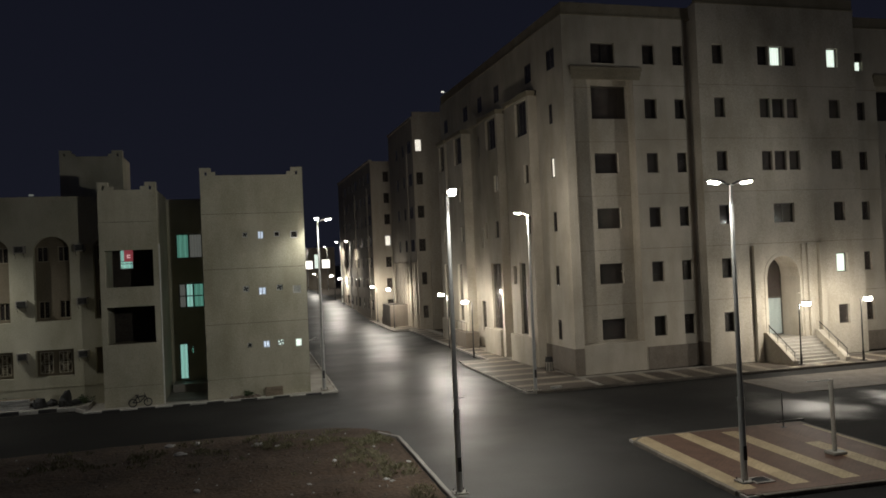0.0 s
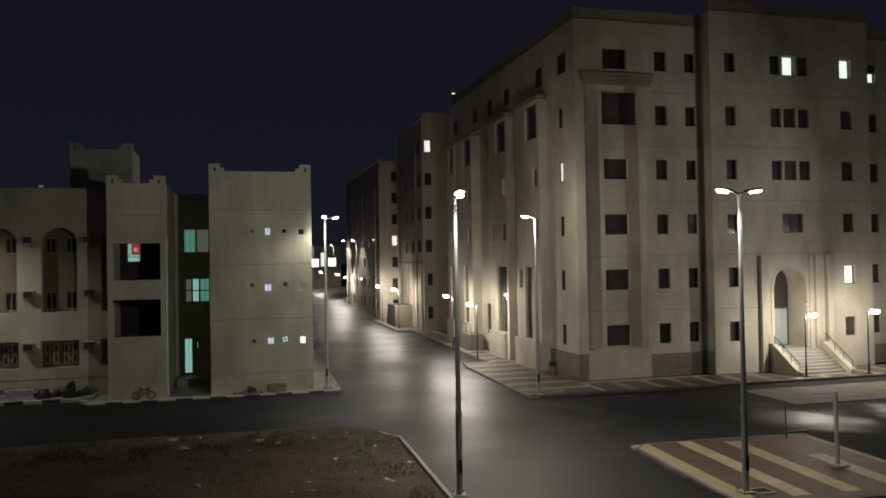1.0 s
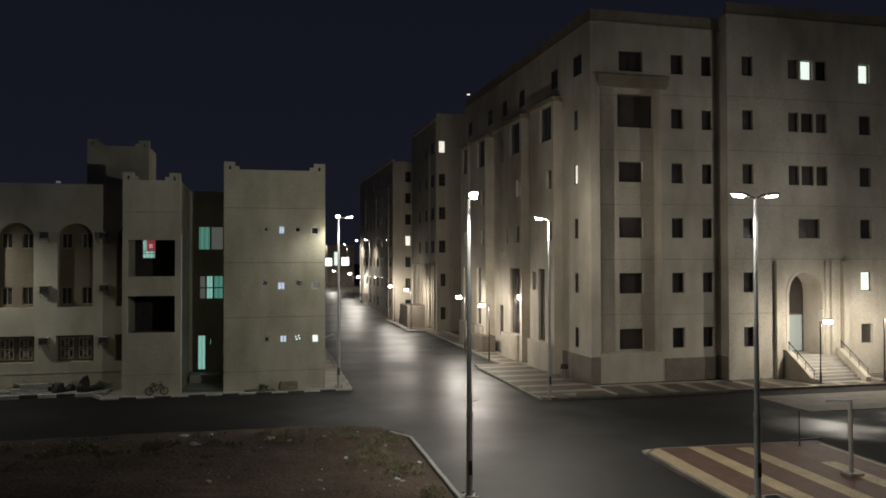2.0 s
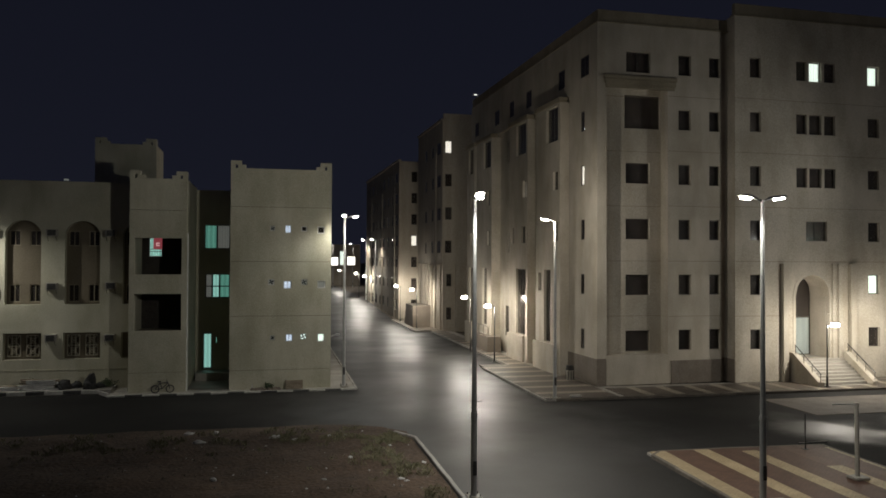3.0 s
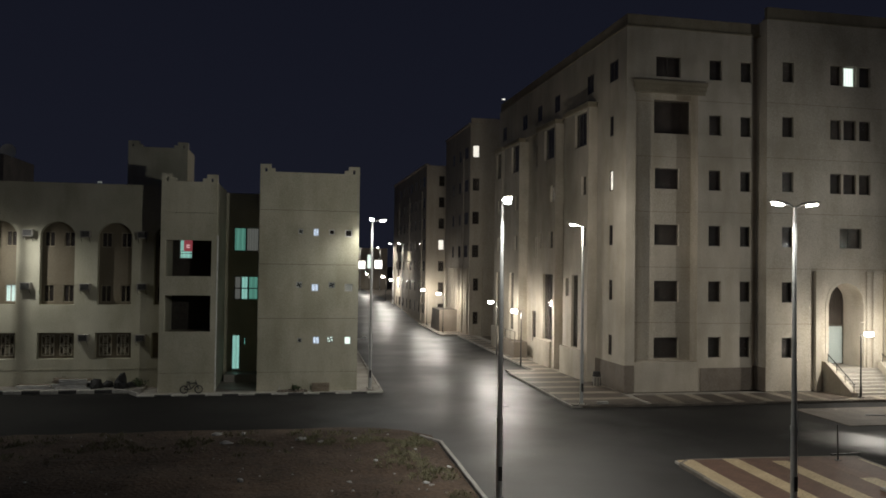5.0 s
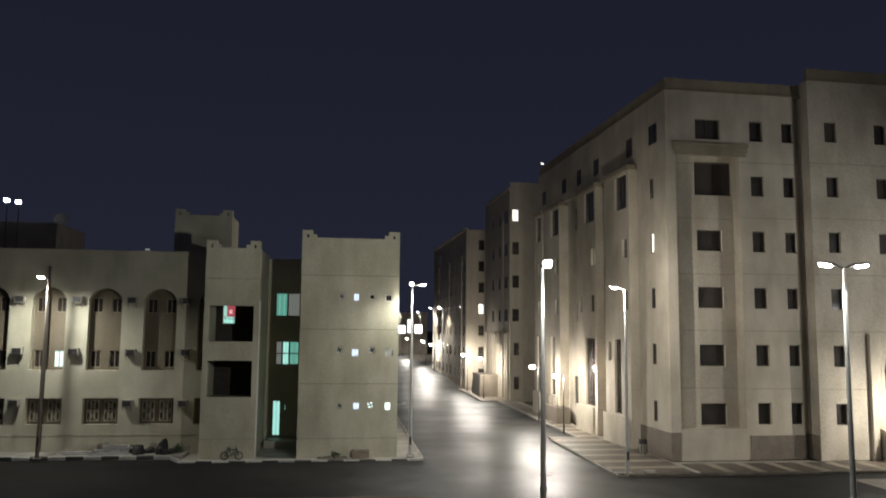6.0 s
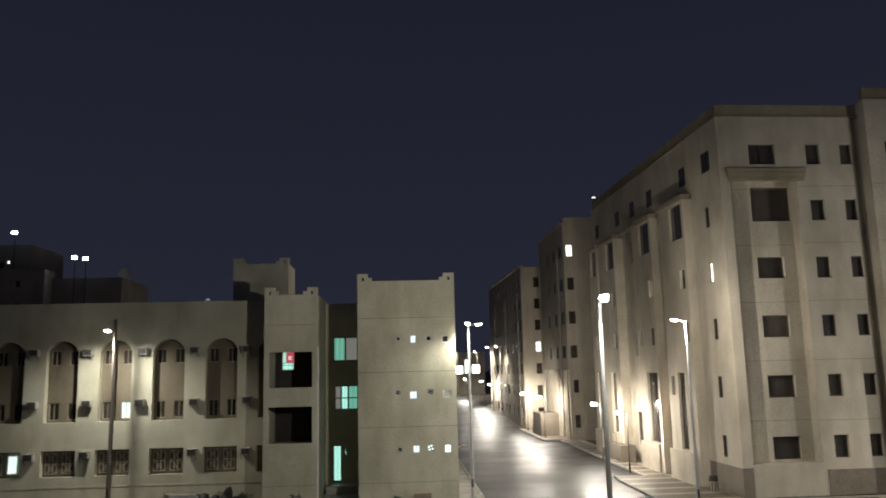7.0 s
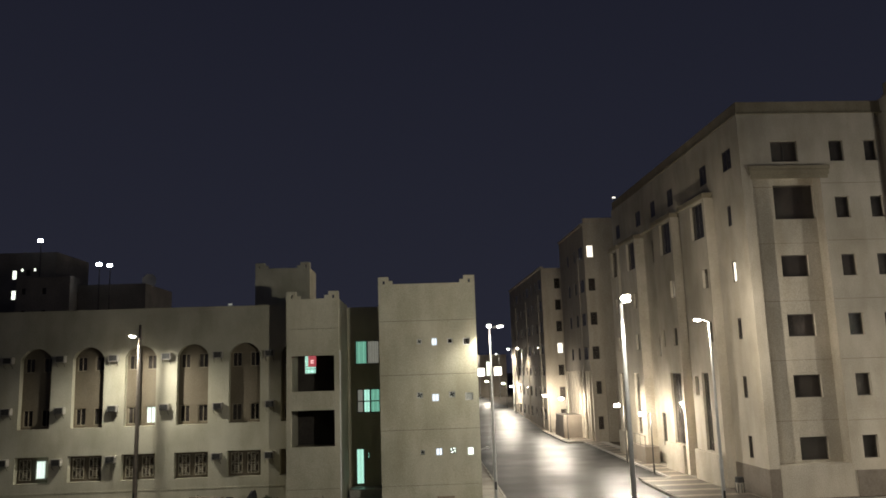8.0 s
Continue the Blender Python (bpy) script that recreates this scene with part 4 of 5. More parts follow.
# ------------------------------------------------ buildings further up the street
def far_block(x, y0, y1, top, width, storeys, label, lit_row=9, columns=(1.65, 4.2, 7.5)):
    t = thing("apartment_building", pose(x, y0, rise(y0), 0, 0, 1.486), label, "building", "buildings up the street")
    length = y1 - y0
    n = int(length / 3.4)
    fh = (top - 1.2) / storeys
    holes = []
    for k in range(n):
        for r in range(storeys):
            v = 0.9 + k * 3.4
            w = 1.0 if (k % 3) else 1.7
            holes.append((v, v + w, 1.3 + r * fh, 1.3 + r * fh + 1.35))
    wall(t, along_y(0), 0.3, length, -0.6, top, holes, PLASTER_FAR, 0.3)
    fr = [(u, u + 0.75, 1.3 + r * fh, 2.65 + r * fh) for u in columns for r in range(storeys)]
    wall(t, along_x(0), 0, width, -0.6, top, fr, PLASTER_FAR, 0.3)
    wall(t, along_x(length), 0, width, -1.5, top, (), PLASTER_FAR, 0.3)
    wall(t, along_y(width - 0.3), 0.3, length, 0.1, top, (), PLASTER_FAR, 0.3)
    slab(t, "roof", 0.3, width - 0.3, 0.3, length, top - 0.9, top - 0.7, CONCRETE)
    slab(t, "ledge", -0.2, 0.3, 0, length, top, top + 0.2, PLASTER_FAR)
    for k in range(0, n, 3):
        slab(t, "pilaster", -0.08, 0.0, 2.9 + k * 3.4, 3.9 + k * 3.4, 0.1, top - 3.2, PLASTER_FAR)
    for h in holes:
        window(t, "y", (h[0] + h[1]) / 2, 0.04, h[2], h[1] - h[0], 1.35)
    for h in fr:
        window(t, "x", (h[0] + h[1]) / 2, 0.15, h[2], 0.75, 1.35, LIT_WARM if (h[0] < 2 and lit_row * fh < h[2] < (lit_row + 1) * fh) else None)
    return t


second = far_block(17.94, 82.0, 94.4, 23.1, 16, 6, "beige apartment block with low pilasters along its street wall", 5, (0.30, 3.3, 6.6))
for v in (0.3, 1.2, 2.6, 4.4, 5.3, 7.0, 8.4, 9.3, 11.0):
    slab(second, "pilaster", -0.22, -0.001, v, v + 0.42, 0.1, 7.4, PLASTER_FAR)
for u in (0.0, 1.5, 2.6):
    slab(second, "pilaster", u, u + 0.42, -0.2, -0.001, 0.1, 7.4, PLASTER_FAR)
wall(second, along_x(0.05), 0.1, 15.8, 23.1, 23.9, (), PLASTER_FAR, 0.3, name="parapet")
far_block(15.85, 98.9, 128.0, 20.7, 16, 7, "dim beige apartment block further up the street", 3)

gate = thing("lit_hall", pose(9.0, 200, 1.4), "far hall with a brightly lit front at the street's end", "building")
gh = [(4.6, 7.2, 5.2, 7.3), (7.7, 9.2, 5.3, 8.9), (9.6, 11.6, 5.3, 7.5)]
wall(gate, along_x(0), 0, 12.9, 0, 10.6, gh, PLASTER_FAR)
slab(gate, "roof", 0, 12.9, 0.3, 14, 10.3, 10.6, CONCRETE)
for k, h in enumerate(gh):
    window(gate, "x", (h[0] + h[1]) / 2, 0.15, h[2], h[1] - h[0], h[3] - h[2], LIT_WHITE if k == 1 else SIGN_GLOW, 2, WHITE_FRAME, label="brightly lit front window")

# dark buildings behind the cream one
def dim_block(x0, x1, y0, y1, top, label, lits=()):
    """lits: the windows with light in them, in the world's x and z."""
    t = thing("apartment_building", pose(x0, y0, 0), label, "building", "dark buildings behind")
    w = x1 - x0
    lit = [(a - x0, b - x0, c, d) for a, b, c, d in lits]
    dark = [(0.8 + 3 * k, 1.45 + 3 * k, 1.3 + 3.3 * r, 2.25 + 3.3 * r) for k in range(int(w / 3)) for r in range(int(top / 3.3))]
    dark = [h for h in dark if not any(h[0] < q[1] + 0.3 and h[1] > q[0] - 0.3 and h[2] < q[3] + 0.3 and h[3] > q[2] - 0.3 for q in lit)]
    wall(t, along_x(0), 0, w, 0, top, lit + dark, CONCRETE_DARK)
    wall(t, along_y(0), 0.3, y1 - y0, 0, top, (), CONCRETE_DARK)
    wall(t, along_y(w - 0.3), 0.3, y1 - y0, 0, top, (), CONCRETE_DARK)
    slab(t, "roof", 0.3, w - 0.3, 0.3, y1 - y0, top - 0.8, top - 0.6, CONCRETE)
    for h in lit + dark:
        window(t, "x", (h[0] + h[1]) / 2, 0.15, h[2], h[1] - h[0], h[3] - h[2], LIT_WHITE if h in lit else None, 0)
    return t


dim_block(-70.0, -55.6, 118.6, 130, 28.0, "dark distant apartment tower with a few lit windows",
          [(-62.3, -61.6, 23.9, 25.3), (-62.3, -61.6, 20.8, 22.2), (-61.0, -60.5, 18.7, 19.4), (-61.0, -60.6, 25.1, 25.6), (-59.1, -58.7, 25.1, 25.6)])
dim_block(-59.7, -51.8, 115.0, 118.4, 23.7, "dark distant apartment block against the sky")
dim_block(-51.7, -41.6, 117.5, 130, 22.6, "dark distant apartment block against the sky")


# ------------------------------------------------ street lamps
def luminaire(parent, x, y, z, yaw, lens):
    head = bmesh.new()
    prof = [(-0.10, 0.06, 0.05), (0.05, 0.11, 0.07), (0.28, 0.15, 0.08), (0.48, 0.13, 0.06), (0.56, 0.06, 0.03)]
    rings = []
    for a, w, h in prof:
        rings.append([head.verts.new((a, s * w, zz)) for s, zz in ((-1, 0), (-0.7, h), (0.7, h), (1, 0))])
    for r0, r1 in zip(rings, rings[1:]):
        for k in range(4):
            head.faces.new((r0[k], r0[(k + 1) % 4], r1[(k + 1) % 4], r1[k]))
    head.faces.new(rings[0])
    head.faces.new(rings[-1][::-1])
    ob = part("lamp_head", head, GALVANISED, parent, "flat street-lamp head, switched on")
    ob.matrix_basis = pose(x, y, z, 0, -8, yaw)
    g = bmesh.new()
    rounded_box(g, 0.12, 0.46, -0.115, 0.115, -0.07, -0.002, 0.03)
    part("lens", g, lens, ob, "glowing lamp lens")
    return ob


def street_lamp(x, y, height, heads, watts, colour, label, base_z=0.15, reach=0.32, cone=0, pole_mat=None):
    """heads: yaw angles of the arms."""
    t = thing("street_lamp", pose(x, y, base_z), label, "street lamp", "street lamps")
    bm = bmesh.new()
    rod(bm, (0, 0, 0.0), (0, 0, 2.6), 0.105, 0.095, 14)
    rod(bm, (0, 0, 2.6), (0, 0, height), 0.085, 0.05, 14)
    rod(bm, (0, 0, 2.55), (0, 0, 2.68), 0.11, 0.11, 14)
    part("pole", bm, pole_mat or GALVANISED, t)
    bm = bmesh.new()
    rounded_box(bm, -0.24, 0.24, -0.24, 0.24, 0, 0.05, 0.015)
    part("base_plate", bm, CONCRETE, t)
    for sx, sy in ((-1, -1), (-1, 1), (1, -1), (1, 1)):
        bm = bmesh.new()
        rod(bm, (0.17 * sx, 0.17 * sy, 0.04), (0.17 * sx, 0.17 * sy, 0.12), 0.018, seg=6)
        part("bolt", bm, DARK_STEEL, t)
    bm = bmesh.new()
    box(bm, -0.06, 0.06, -0.112, -0.10, 0.7, 1.15)
    part("hatch", bm, DARK_STEEL, t)
    for yaw in heads:
        a = radians(yaw)
        c, s = math.cos(a), math.sin(a)
        bm = bmesh.new()
        rod(bm, (0, 0, height - 0.05), (reach * c, reach * s, height + 0.06), 0.035)
        part("arm", bm, GALVANISED, t)
        luminaire(t, (reach - 0.02) * c, (reach - 0.02) * s, height + 0.04, yaw, LENS)
        at = (x + (reach + 0.36) * c, y + (reach + 0.36) * s, base_z + height - 0.20)
        if cone:
            cutoff_light(*at, watts, colour, cone, 0.8)
        else:
            lamp_light(*at, watts, colour)
    return t


COOL = (1.0, 0.975, 0.88)
WARM = (1.0, 0.92, 0.78)
street_lamp(6.26, 23.75, 9.5, (270, 60), 620, COOL, "tall galvanised street lamp by the lot's kerb, lit", cone=125)
# Fill beams added for the cream building, the road and the beige front.
fill_beam((6.6, 24.4, 9.40), (-2.5, 46.8, 6.5), 2100, COOL, 78)
fill_beam((6.6, 24.4, 9.40), (10.2, 31.0, 0.0), 2000, COOL, 100)
fill_beam((6.9, 24.6, 9.40), (25.0, 43.5, 12.0), 750, COOL, 75)
street_lamp(15.15, 40.1, 9.75, (180,), 900, WARM, "slim street lamp on the corner pavement, lit")
street_lamp(14.98, 21.42, 9.45, (180, 0), 700, COOL, "twin-headed galvanised street lamp on a striped island, lit", cone=125)
# Fill beam added for the beige front, from the side-road lamp out of view.
fill_beam((39.2, 30.9, 9.1), (23.0, 43.5, 12.0), 1700, COOL, 90)
street_lamp(40.5, 30.5, 9.5, (180, 0), 260, COOL, "twin-headed galvanised street lamp by the side road, lit")
street_lamp(4.14, 46.35, 10.1, (262, 10), 480, COOL, "twin-headed street lamp beside the cream building, lit", reach=0.4, cone=160)
# Fill beam added to lighten the walls further up the street.
fill_beam((4.7, 46.6, 10.0), (15.4, 76.0, 8.0), 1500, COOL, 75)
street_lamp(-16.85, 46.75, 10.1, (250,), 950, COOL, "street lamp with a brown pole before the arched wing, lit", 0.2, cone=170, pole_mat=BROWN_PAINT)
street_lamp(14.6, 112.5, 9.8, (180,), 1300, WARM, "distant street lamp up the road, lit", 1.0, cone=130)
street_lamp(14.8, 126.0, 9.8, (180,), 1300, WARM, "distant street lamp up the road, lit", 1.3, cone=130)
for x in (13.77, 18.5):
    street_lamp(x, 185.0, 10.4, (180,), 1600, WARM, "small far street lamp before the lit hall", 1.4, cone=150)


def lantern(x, y, height, watts, base_z=0.15, yaw=180):
    t = thing("lantern_post", pose(x, y, base_z), "low pavement lamp post with a bright lantern head", "lamp post", "low lamp posts")
    bm = bmesh.new()
    rod(bm, (0, 0, 0), (0, 0, 0.7), 0.07, 0.06, 12)
    rod(bm, (0, 0, 0.7), (0, 0, height), 0.045, 0.04, 12)
    part("pole", bm, DARK_STEEL, t)
    bm = bmesh.new()
    rounded_box(bm, -0.15, 0.15, -0.15, 0.15, 0, 0.05, 0.015)
    part("base_plate", bm, DARK_STEEL, t)
    c, s = math.cos(radians(yaw)), math.sin(radians(yaw))
    bm = bmesh.new()
    rod(bm, (0, 0, height - 0.05), (0.55 * c, 0.55 * s, height + 0.05), 0.03)
    part("arm", bm, DARK_STEEL, t)
    bm = bmesh.new()
    rounded_box(bm, 0.55 * c - 0.22, 0.55 * c + 0.22, 0.55 * s - 0.16, 0.55 * s + 0.16, height + 0.10, height + 0.17, 0.02)
    head = part("lamp_head", bm, DARK_STEEL, t)
    bm = bmesh.new()
    rounded_box(bm, 0.55 * c - 0.21, 0.55 * c + 0.21, 0.55 * s - 0.16, 0.55 * s + 0.16, height - 0.13, height + 0.098, 0.03)
    part("lens", bm, LENS_LOW, head, "glowing lantern lens")
    lamp_light(x + 0.6 * c, y + 0.6 * s, base_z + height - 0.24, watts, WARM, 0.10)
    return t


lantern(16.15, 55.4, 4.2, 800)
lantern(16.15, 62.6, 4.5, 850)
lantern(15.70, 85.1, 4.35, 900)
lantern(15.62, 96.0, 4.4, 900)
lantern(14.6, 122.5, 4.2, 900, rise(122.5))
lantern(14.5, 134.0, 4.2, 900, rise(134))
lantern(14.3, 166.0, 4.3, 900, 1.4)
lantern(32.75, 40.55, 3.75, 620, 0.15, 0)
lantern(37.1, 40.3, 3.85, 520, 0.15, 0)

# flood lamps far behind on masts
for x, y, z in ((-57.83, 117.0 + 1.0, 29.7), (-48.4, 117.0, 25.6), (-46.8, 117.0, 25.4)):
    t = thing("flood_mast", pose(x, y, 0), "distant mast with a flood lamp, lit", "flood lamp", "distant flood lamps")
    bm = bmesh.new()
    rod(bm, (0, 0, 0), (0, 0, z), 0.12, 0.07)
    part("pole", bm, DARK_STEEL, t)
    bm = bmesh.new()
    rounded_box(bm, -0.42, 0.42, -0.28, 0.0, z - 0.25, z + 0.25, 0.05)
    head = part("lamp_head", bm, DARK_STEEL, t)
    bm = bmesh.new()
    box(bm, -0.38, 0.38, -0.31, -0.281, z - 0.21, z + 0.21)
    part("lens", bm, FLOOD_GLOW, head, "glowing flood lens")

# ------------------------------------------------ pavements
def slab_setting(name, x0, x1, y0, y1, z1, mat, label):
    bm = bmesh.new()
    box(bm, x0, x1, y0, y1, -0.05, z1)
    return setting(name, bm, mat, label, "pavement")


FOOTWAY = [(39.9, 53.3, 14.55), (53.3, 82.0, 16.8), (82.0, 98.5, 15.0)]
bm = bmesh.new()
for y0, y1, x0 in FOOTWAY:
    box(bm, x0, 19.3 if y0 < 50 else 19.0, y0, y1, -0.05, 0.10)
pave_corner = setting("pavement_corner", bm, CONCRETE, "striped brown and cream paved footway along the beige building", "pavement")
pave_front = slab_setting("pavement_front", 19.3, 60, 39.9, 43.6, 0.10, CONCRETE, "striped paved footway before the beige building's front")
island = slab_setting("pavement_island", 14.50, 22.2, 20.2, 28.15, 0.10, CONCRETE, "traffic island paved in brown and cream stripes")
pave_cream = slab_setting("pavement_cream_building", -9.0, 4.85, 45.85, 52.5, 0.08, CONCRETE, "worn concrete footway along the cream building")
pave_wing = slab_setting("pavement_wing", -47, -9.0, 46.9, 49.2, 0.24, CONCRETE, "raised dusty footway before the arched wing")
slab_setting("pavement_street", 3.2, 4.85, 52.5, 120, 0.08, CONCRETE, "worn concrete footway up the street")
slab_setting("pavement_plaza", 26.6, 60, 33.7, 38.2, 0.025, KERB_DULL, "pale concrete apron across the side road")
# plain wall of the building from which one looks
bm = bmesh.new()
box(bm, -18, 18, -1.4, -0.9, 0, 14)
setting("wall_behind", bm, PLASTER_CREAM, "plain rendered wall behind the viewpoint", "wall")

# kerb stones and paving bands
kerb_cache = {}


def kerb_mesh(mat, length):
    key = (mat.name, round(length, 2))
    if key not in kerb_cache:
        bm = bmesh.new()
        h = length / 2 - 0.006
        prof = [(-0.08, -0.05), (0.08, -0.05), (0.08, 0.125), (0.055, 0.15), (-0.055, 0.15), (-0.08, 0.125)]
        a = [bm.verts.new((-h, y, z)) for y, z in prof]
        b = [bm.verts.new((h, y, z)) for y, z in prof]
        bm.faces.new(a)
        bm.faces.new(b[::-1])
        for k in range(6):
            bm.faces.new((a[k], b[k], b[(k + 1) % 6], a[(k + 1) % 6]))
        kerb_cache[key] = finish(bm, "kerb_stone", mat)
    return kerb_cache[key]


def kerb_line(parent, p, q, mats, piece=1.0, dz=0.0):
    p, q = Vector((*p, 0)), Vector((*q, 0))
    n = max(1, round((q - p).length / piece))
    yaw = math.degrees(math.atan2(q.y - p.y, q.x - p.x))
    for k in range(n):
        c = p + (q - p) * ((k + 0.5) / n)
        ob = new("kerb_stone", kerb_mesh(mats[k % len(mats)], (q - p).length / n))
        ob.parent = parent
        ob.matrix_basis = pose(c.x + random.uniform(-0.008, 0.008), c.y + random.uniform(-0.008, 0.008), dz + rise(c.y) + random.uniform(-0.01, 0.004), random.uniform(-1, 1), 0, yaw + random.uniform(-0.5, 0.5))


def band(parent, x0, x1, y0, y1, mat):
    bm = bmesh.new()
    box(bm, x0 + 0.003, x1 - 0.003, y0 + 0.003, y1 - 0.003, 0.05, 0.145)
    ob = part("paving_band", bm, mat, parent)
    return ob


# island: bands along the street; the whole island lies a little askew
xs = [14.56, 15.22, 16.42, 17.08, 18.24, 18.90, 20.08, 20.74, 21.94, 22.12]
for k, (a, b) in enumerate(zip(xs, xs[1:])):
    y0, y1 = 20.75, 28.06
    if k >= 4:
        y1 = 27.6
    if k == 6:
        y1 = 25.0
        band(island, a, b, y1, 28.06, PAVE_BROWN)
    band(island, a, b, y0, y1, PAVE_BROWN if k % 2 else PAVE_CREAM)
    if k in (4, 5, 7, 8):
        band(island, a, b, y1, 28.06, PAVE_BROWN)
band(island, 14.56, 22.12, 20.28, 20.75, PAVE_BROWN)
kerb_line(island, (14.50, 20.7), (14.50, 27.6), [KERB_DULL])
kerb_line(island, (14.50, 27.6), (15.05, 28.15), [KERB_DULL])
kerb_line(island, (15.05, 28.15), (22.2, 28.15), [KERB_DULL])
kerb_line(island, (22.2, 28.15), (22.2, 20.2), [KERB_DULL])
kerb_line(island, (22.2, 20.2), (15.0, 20.2), [KERB_DULL])
kerb_line(island, (15.0, 20.2), (14.50, 20.7), [KERB_DULL])
island.matrix_basis = pose(14.5, 28, 0) @ pose(0, 0, 0, 0, 0, -2.3) @ pose(-14.5, -28, 0)
# corner footway: bands across
y = 40.0
k = 0
while y < 97.5:
    h = 1.5 if k % 2 == 0 else 0.62
    x0 = next(q[2] for q in FOOTWAY if y < q[1])
    band(pave_corner, x0 + 0.1, 18.9 if y < 47 else 18.2, y, y + h, PAVE_PALE if k % 2 else PAVE_DUN)
    y += h
    k += 1
# front footway: bands from kerb to wall
x = 19.35
k = 0
while x < 46:
    w = 1.3 if k % 2 == 0 else 0.55
    band(pave_front, x, x + w, 40.0, 42.75, PAVE_PALE if k % 2 else PAVE_DUN)
    x += w
    k += 1
corner_kerb = [(15.0, 98.5), (15.0, 82.6), (15.6, 82.0), (16.8, 82.0), (16.8, 53.9), (16.2, 53.3), (15.1, 53.3), (14.55, 52.7), (14.55, 40.6), (15.15, 39.9)]
for p, q in zip(corner_kerb, corner_kerb[1:]):
    kerb_line(pave_corner, p, q, [KERB_GREY])
kerb_line(pave_front, (15.15, 39.9), (46, 39.9), [KERB_DULL])
kerb_line(pave_cream, (4.85, 45.85), (-9.0, 45.85), [KERB_WHITE, KERB_BLACK], 0.9, -0.06)
kerb_line(pave_wing, (-9.0, 46.0), (-9.6, 46.9), [KERB_GREY], 0.9, 0.05)
kerb_line(pave_wing, (-9.6, 46.9), (-47.0, 46.9), [KERB_WHITE, KERB_BLACK], 0.95, 0.12)
kerb_line(pave_cream, (4.85, 45.95), (4.85, 78.0), [KERB_WHITE, KERB_GREY], 1.0, -0.03)
lot_kerb = setting("kerb_lot", (lambda b: (box(b, 5.92, 6.06, 6, 33.0, -0.05, 0.05), b)[1])(bmesh.new()), KERB_GREY, "low concrete kerb along the vacant lot", "kerb")
kerb_line(lot_kerb, (5.99, 6.0), (5.99, 32.6), [KERB_GREY], 1.0, -0.02)
kerb_line(lot_kerb, (5.99, 32.6), (5.3, 33.9), [KERB_GREY], 0.75, -0.04)

# ------------------------------------------------ loose things
def bicycle(m):
    t = thing("bicycle", m, "small dark bicycle leaning against the cream wall", "bicycle")
    R0 = 0.24
    for x in (-0.40, 0.40):
        bm = bmesh.new()
        ring(bm, (x, 0, R0), (0, 1, 0), R0 - 0.035, 0.035, 22)
        tyre = part("wheel", bm, RUBBER, t)
        bm = bmesh.new()
        for k in range(8):
            a = math.pi * k / 4
            rod(bm, (x, 0, R0), (x + 0.21 * math.cos(a), 0, R0 + 0.21 * math.sin(a)), 0.004, seg=4)
        rod(bm, (x, -0.04, R0), (x, 0.04, R0), 0.025, seg=8)
        part("spokes", bm, GALVANISED, tyre)
    bm = bmesh.new()
    for p, q in (((-0.40, R0), (-0.12, 0.60)), ((-0.40, R0), (-0.02, 0.26)), ((-0.02, 0.26), (-0.16, 0.62)), ((-0.02, 0.26), (0.26, 0.56)), ((-0.13, 0.56), (0.25, 0.60)), ((0.40, R0), (0.24, 0.68))):
        rod(bm, (p[0], 0, p[1]), (q[0], 0, q[1]), 0.03, seg=8)
    part("frame", bm, DARK_STEEL, t)
    bm = bmesh.new()
    rounded_box(bm, -0.29, -0.07, -0.06, 0.06, 0.63, 0.69, 0.02)
    part("saddle", bm, RUBBER, t)
    bm = bmesh.new()
    rod(bm, (0.24, 0, 0.66), (0.22, 0, 0.76), 0.016, seg=8)
    rod(bm, (0.22, -0.22, 0.78), (0.22, 0.22, 0.78), 0.016, seg=8)
    part("handlebar", bm, DARK_STEEL, t)
    return t


bicycle(pose(-6.12, 46.18, 0.08, -6, 0, 4))


def plank_pile(x, y, z, n, label):
    t = thing("plank_pile", pose(x, y, z), label, "timber pile")
    rng = random.Random(5)
    for k in range(n):
        lay, col = k // 3, k % 3
        bm = bmesh.new()
        L = rng.uniform(1.5, 2.1)
        box(bm, -L / 2, L / 2, -0.10, 0.10, 0, 0.09)
        ob = part("plank", bm, WOOD_OLD if k % 3 else LITTER, t)
        ob.matrix_basis = pose(rng.uniform(-0.2, 0.2), -0.3 + col * 0.27, lay * 0.115, 0, rng.uniform(-1.5, 1.5), rng.uniform(-5, 5))
    return t


plank_pile(-12.9, 47.75, 0.245, 15, "pile of weathered planks on the footway")
plank_pile(-14.9, 47.9, 0.245, 6, "low stack of grey planks by the wall")


def crate(x, y, z):
    t = thing("crate", pose(x, y, z, 0, 0, 2), "slatted wooden crate against the cream wall", "crate")
    for sx in (-0.46, 0.46):
        for sy in (-0.12, 0.12):
            bm = bmesh.new()
            box(bm, sx - 0.03, sx + 0.03, sy - 0.03, sy + 0.03, 0, 0.50)
            part("post", bm, WOOD_OLD, t)
    for k in range(4):
        for sy in (-0.155, 0.155):
            bm = bmesh.new()
            box(bm, -0.5, 0.5, sy - 0.012, sy + 0.012, 0.04 + 0.115 * k, 0.13 + 0.115 * k)
            part("slat", bm, WOOD_OLD, t)
    bm = bmesh.new()
    box(bm, -0.49, 0.49, -0.13, 0.13, 0.02, 0.04)
    part("bottom", bm, WOOD_OLD, t)


crate(1.22, 46.30, 0.085)


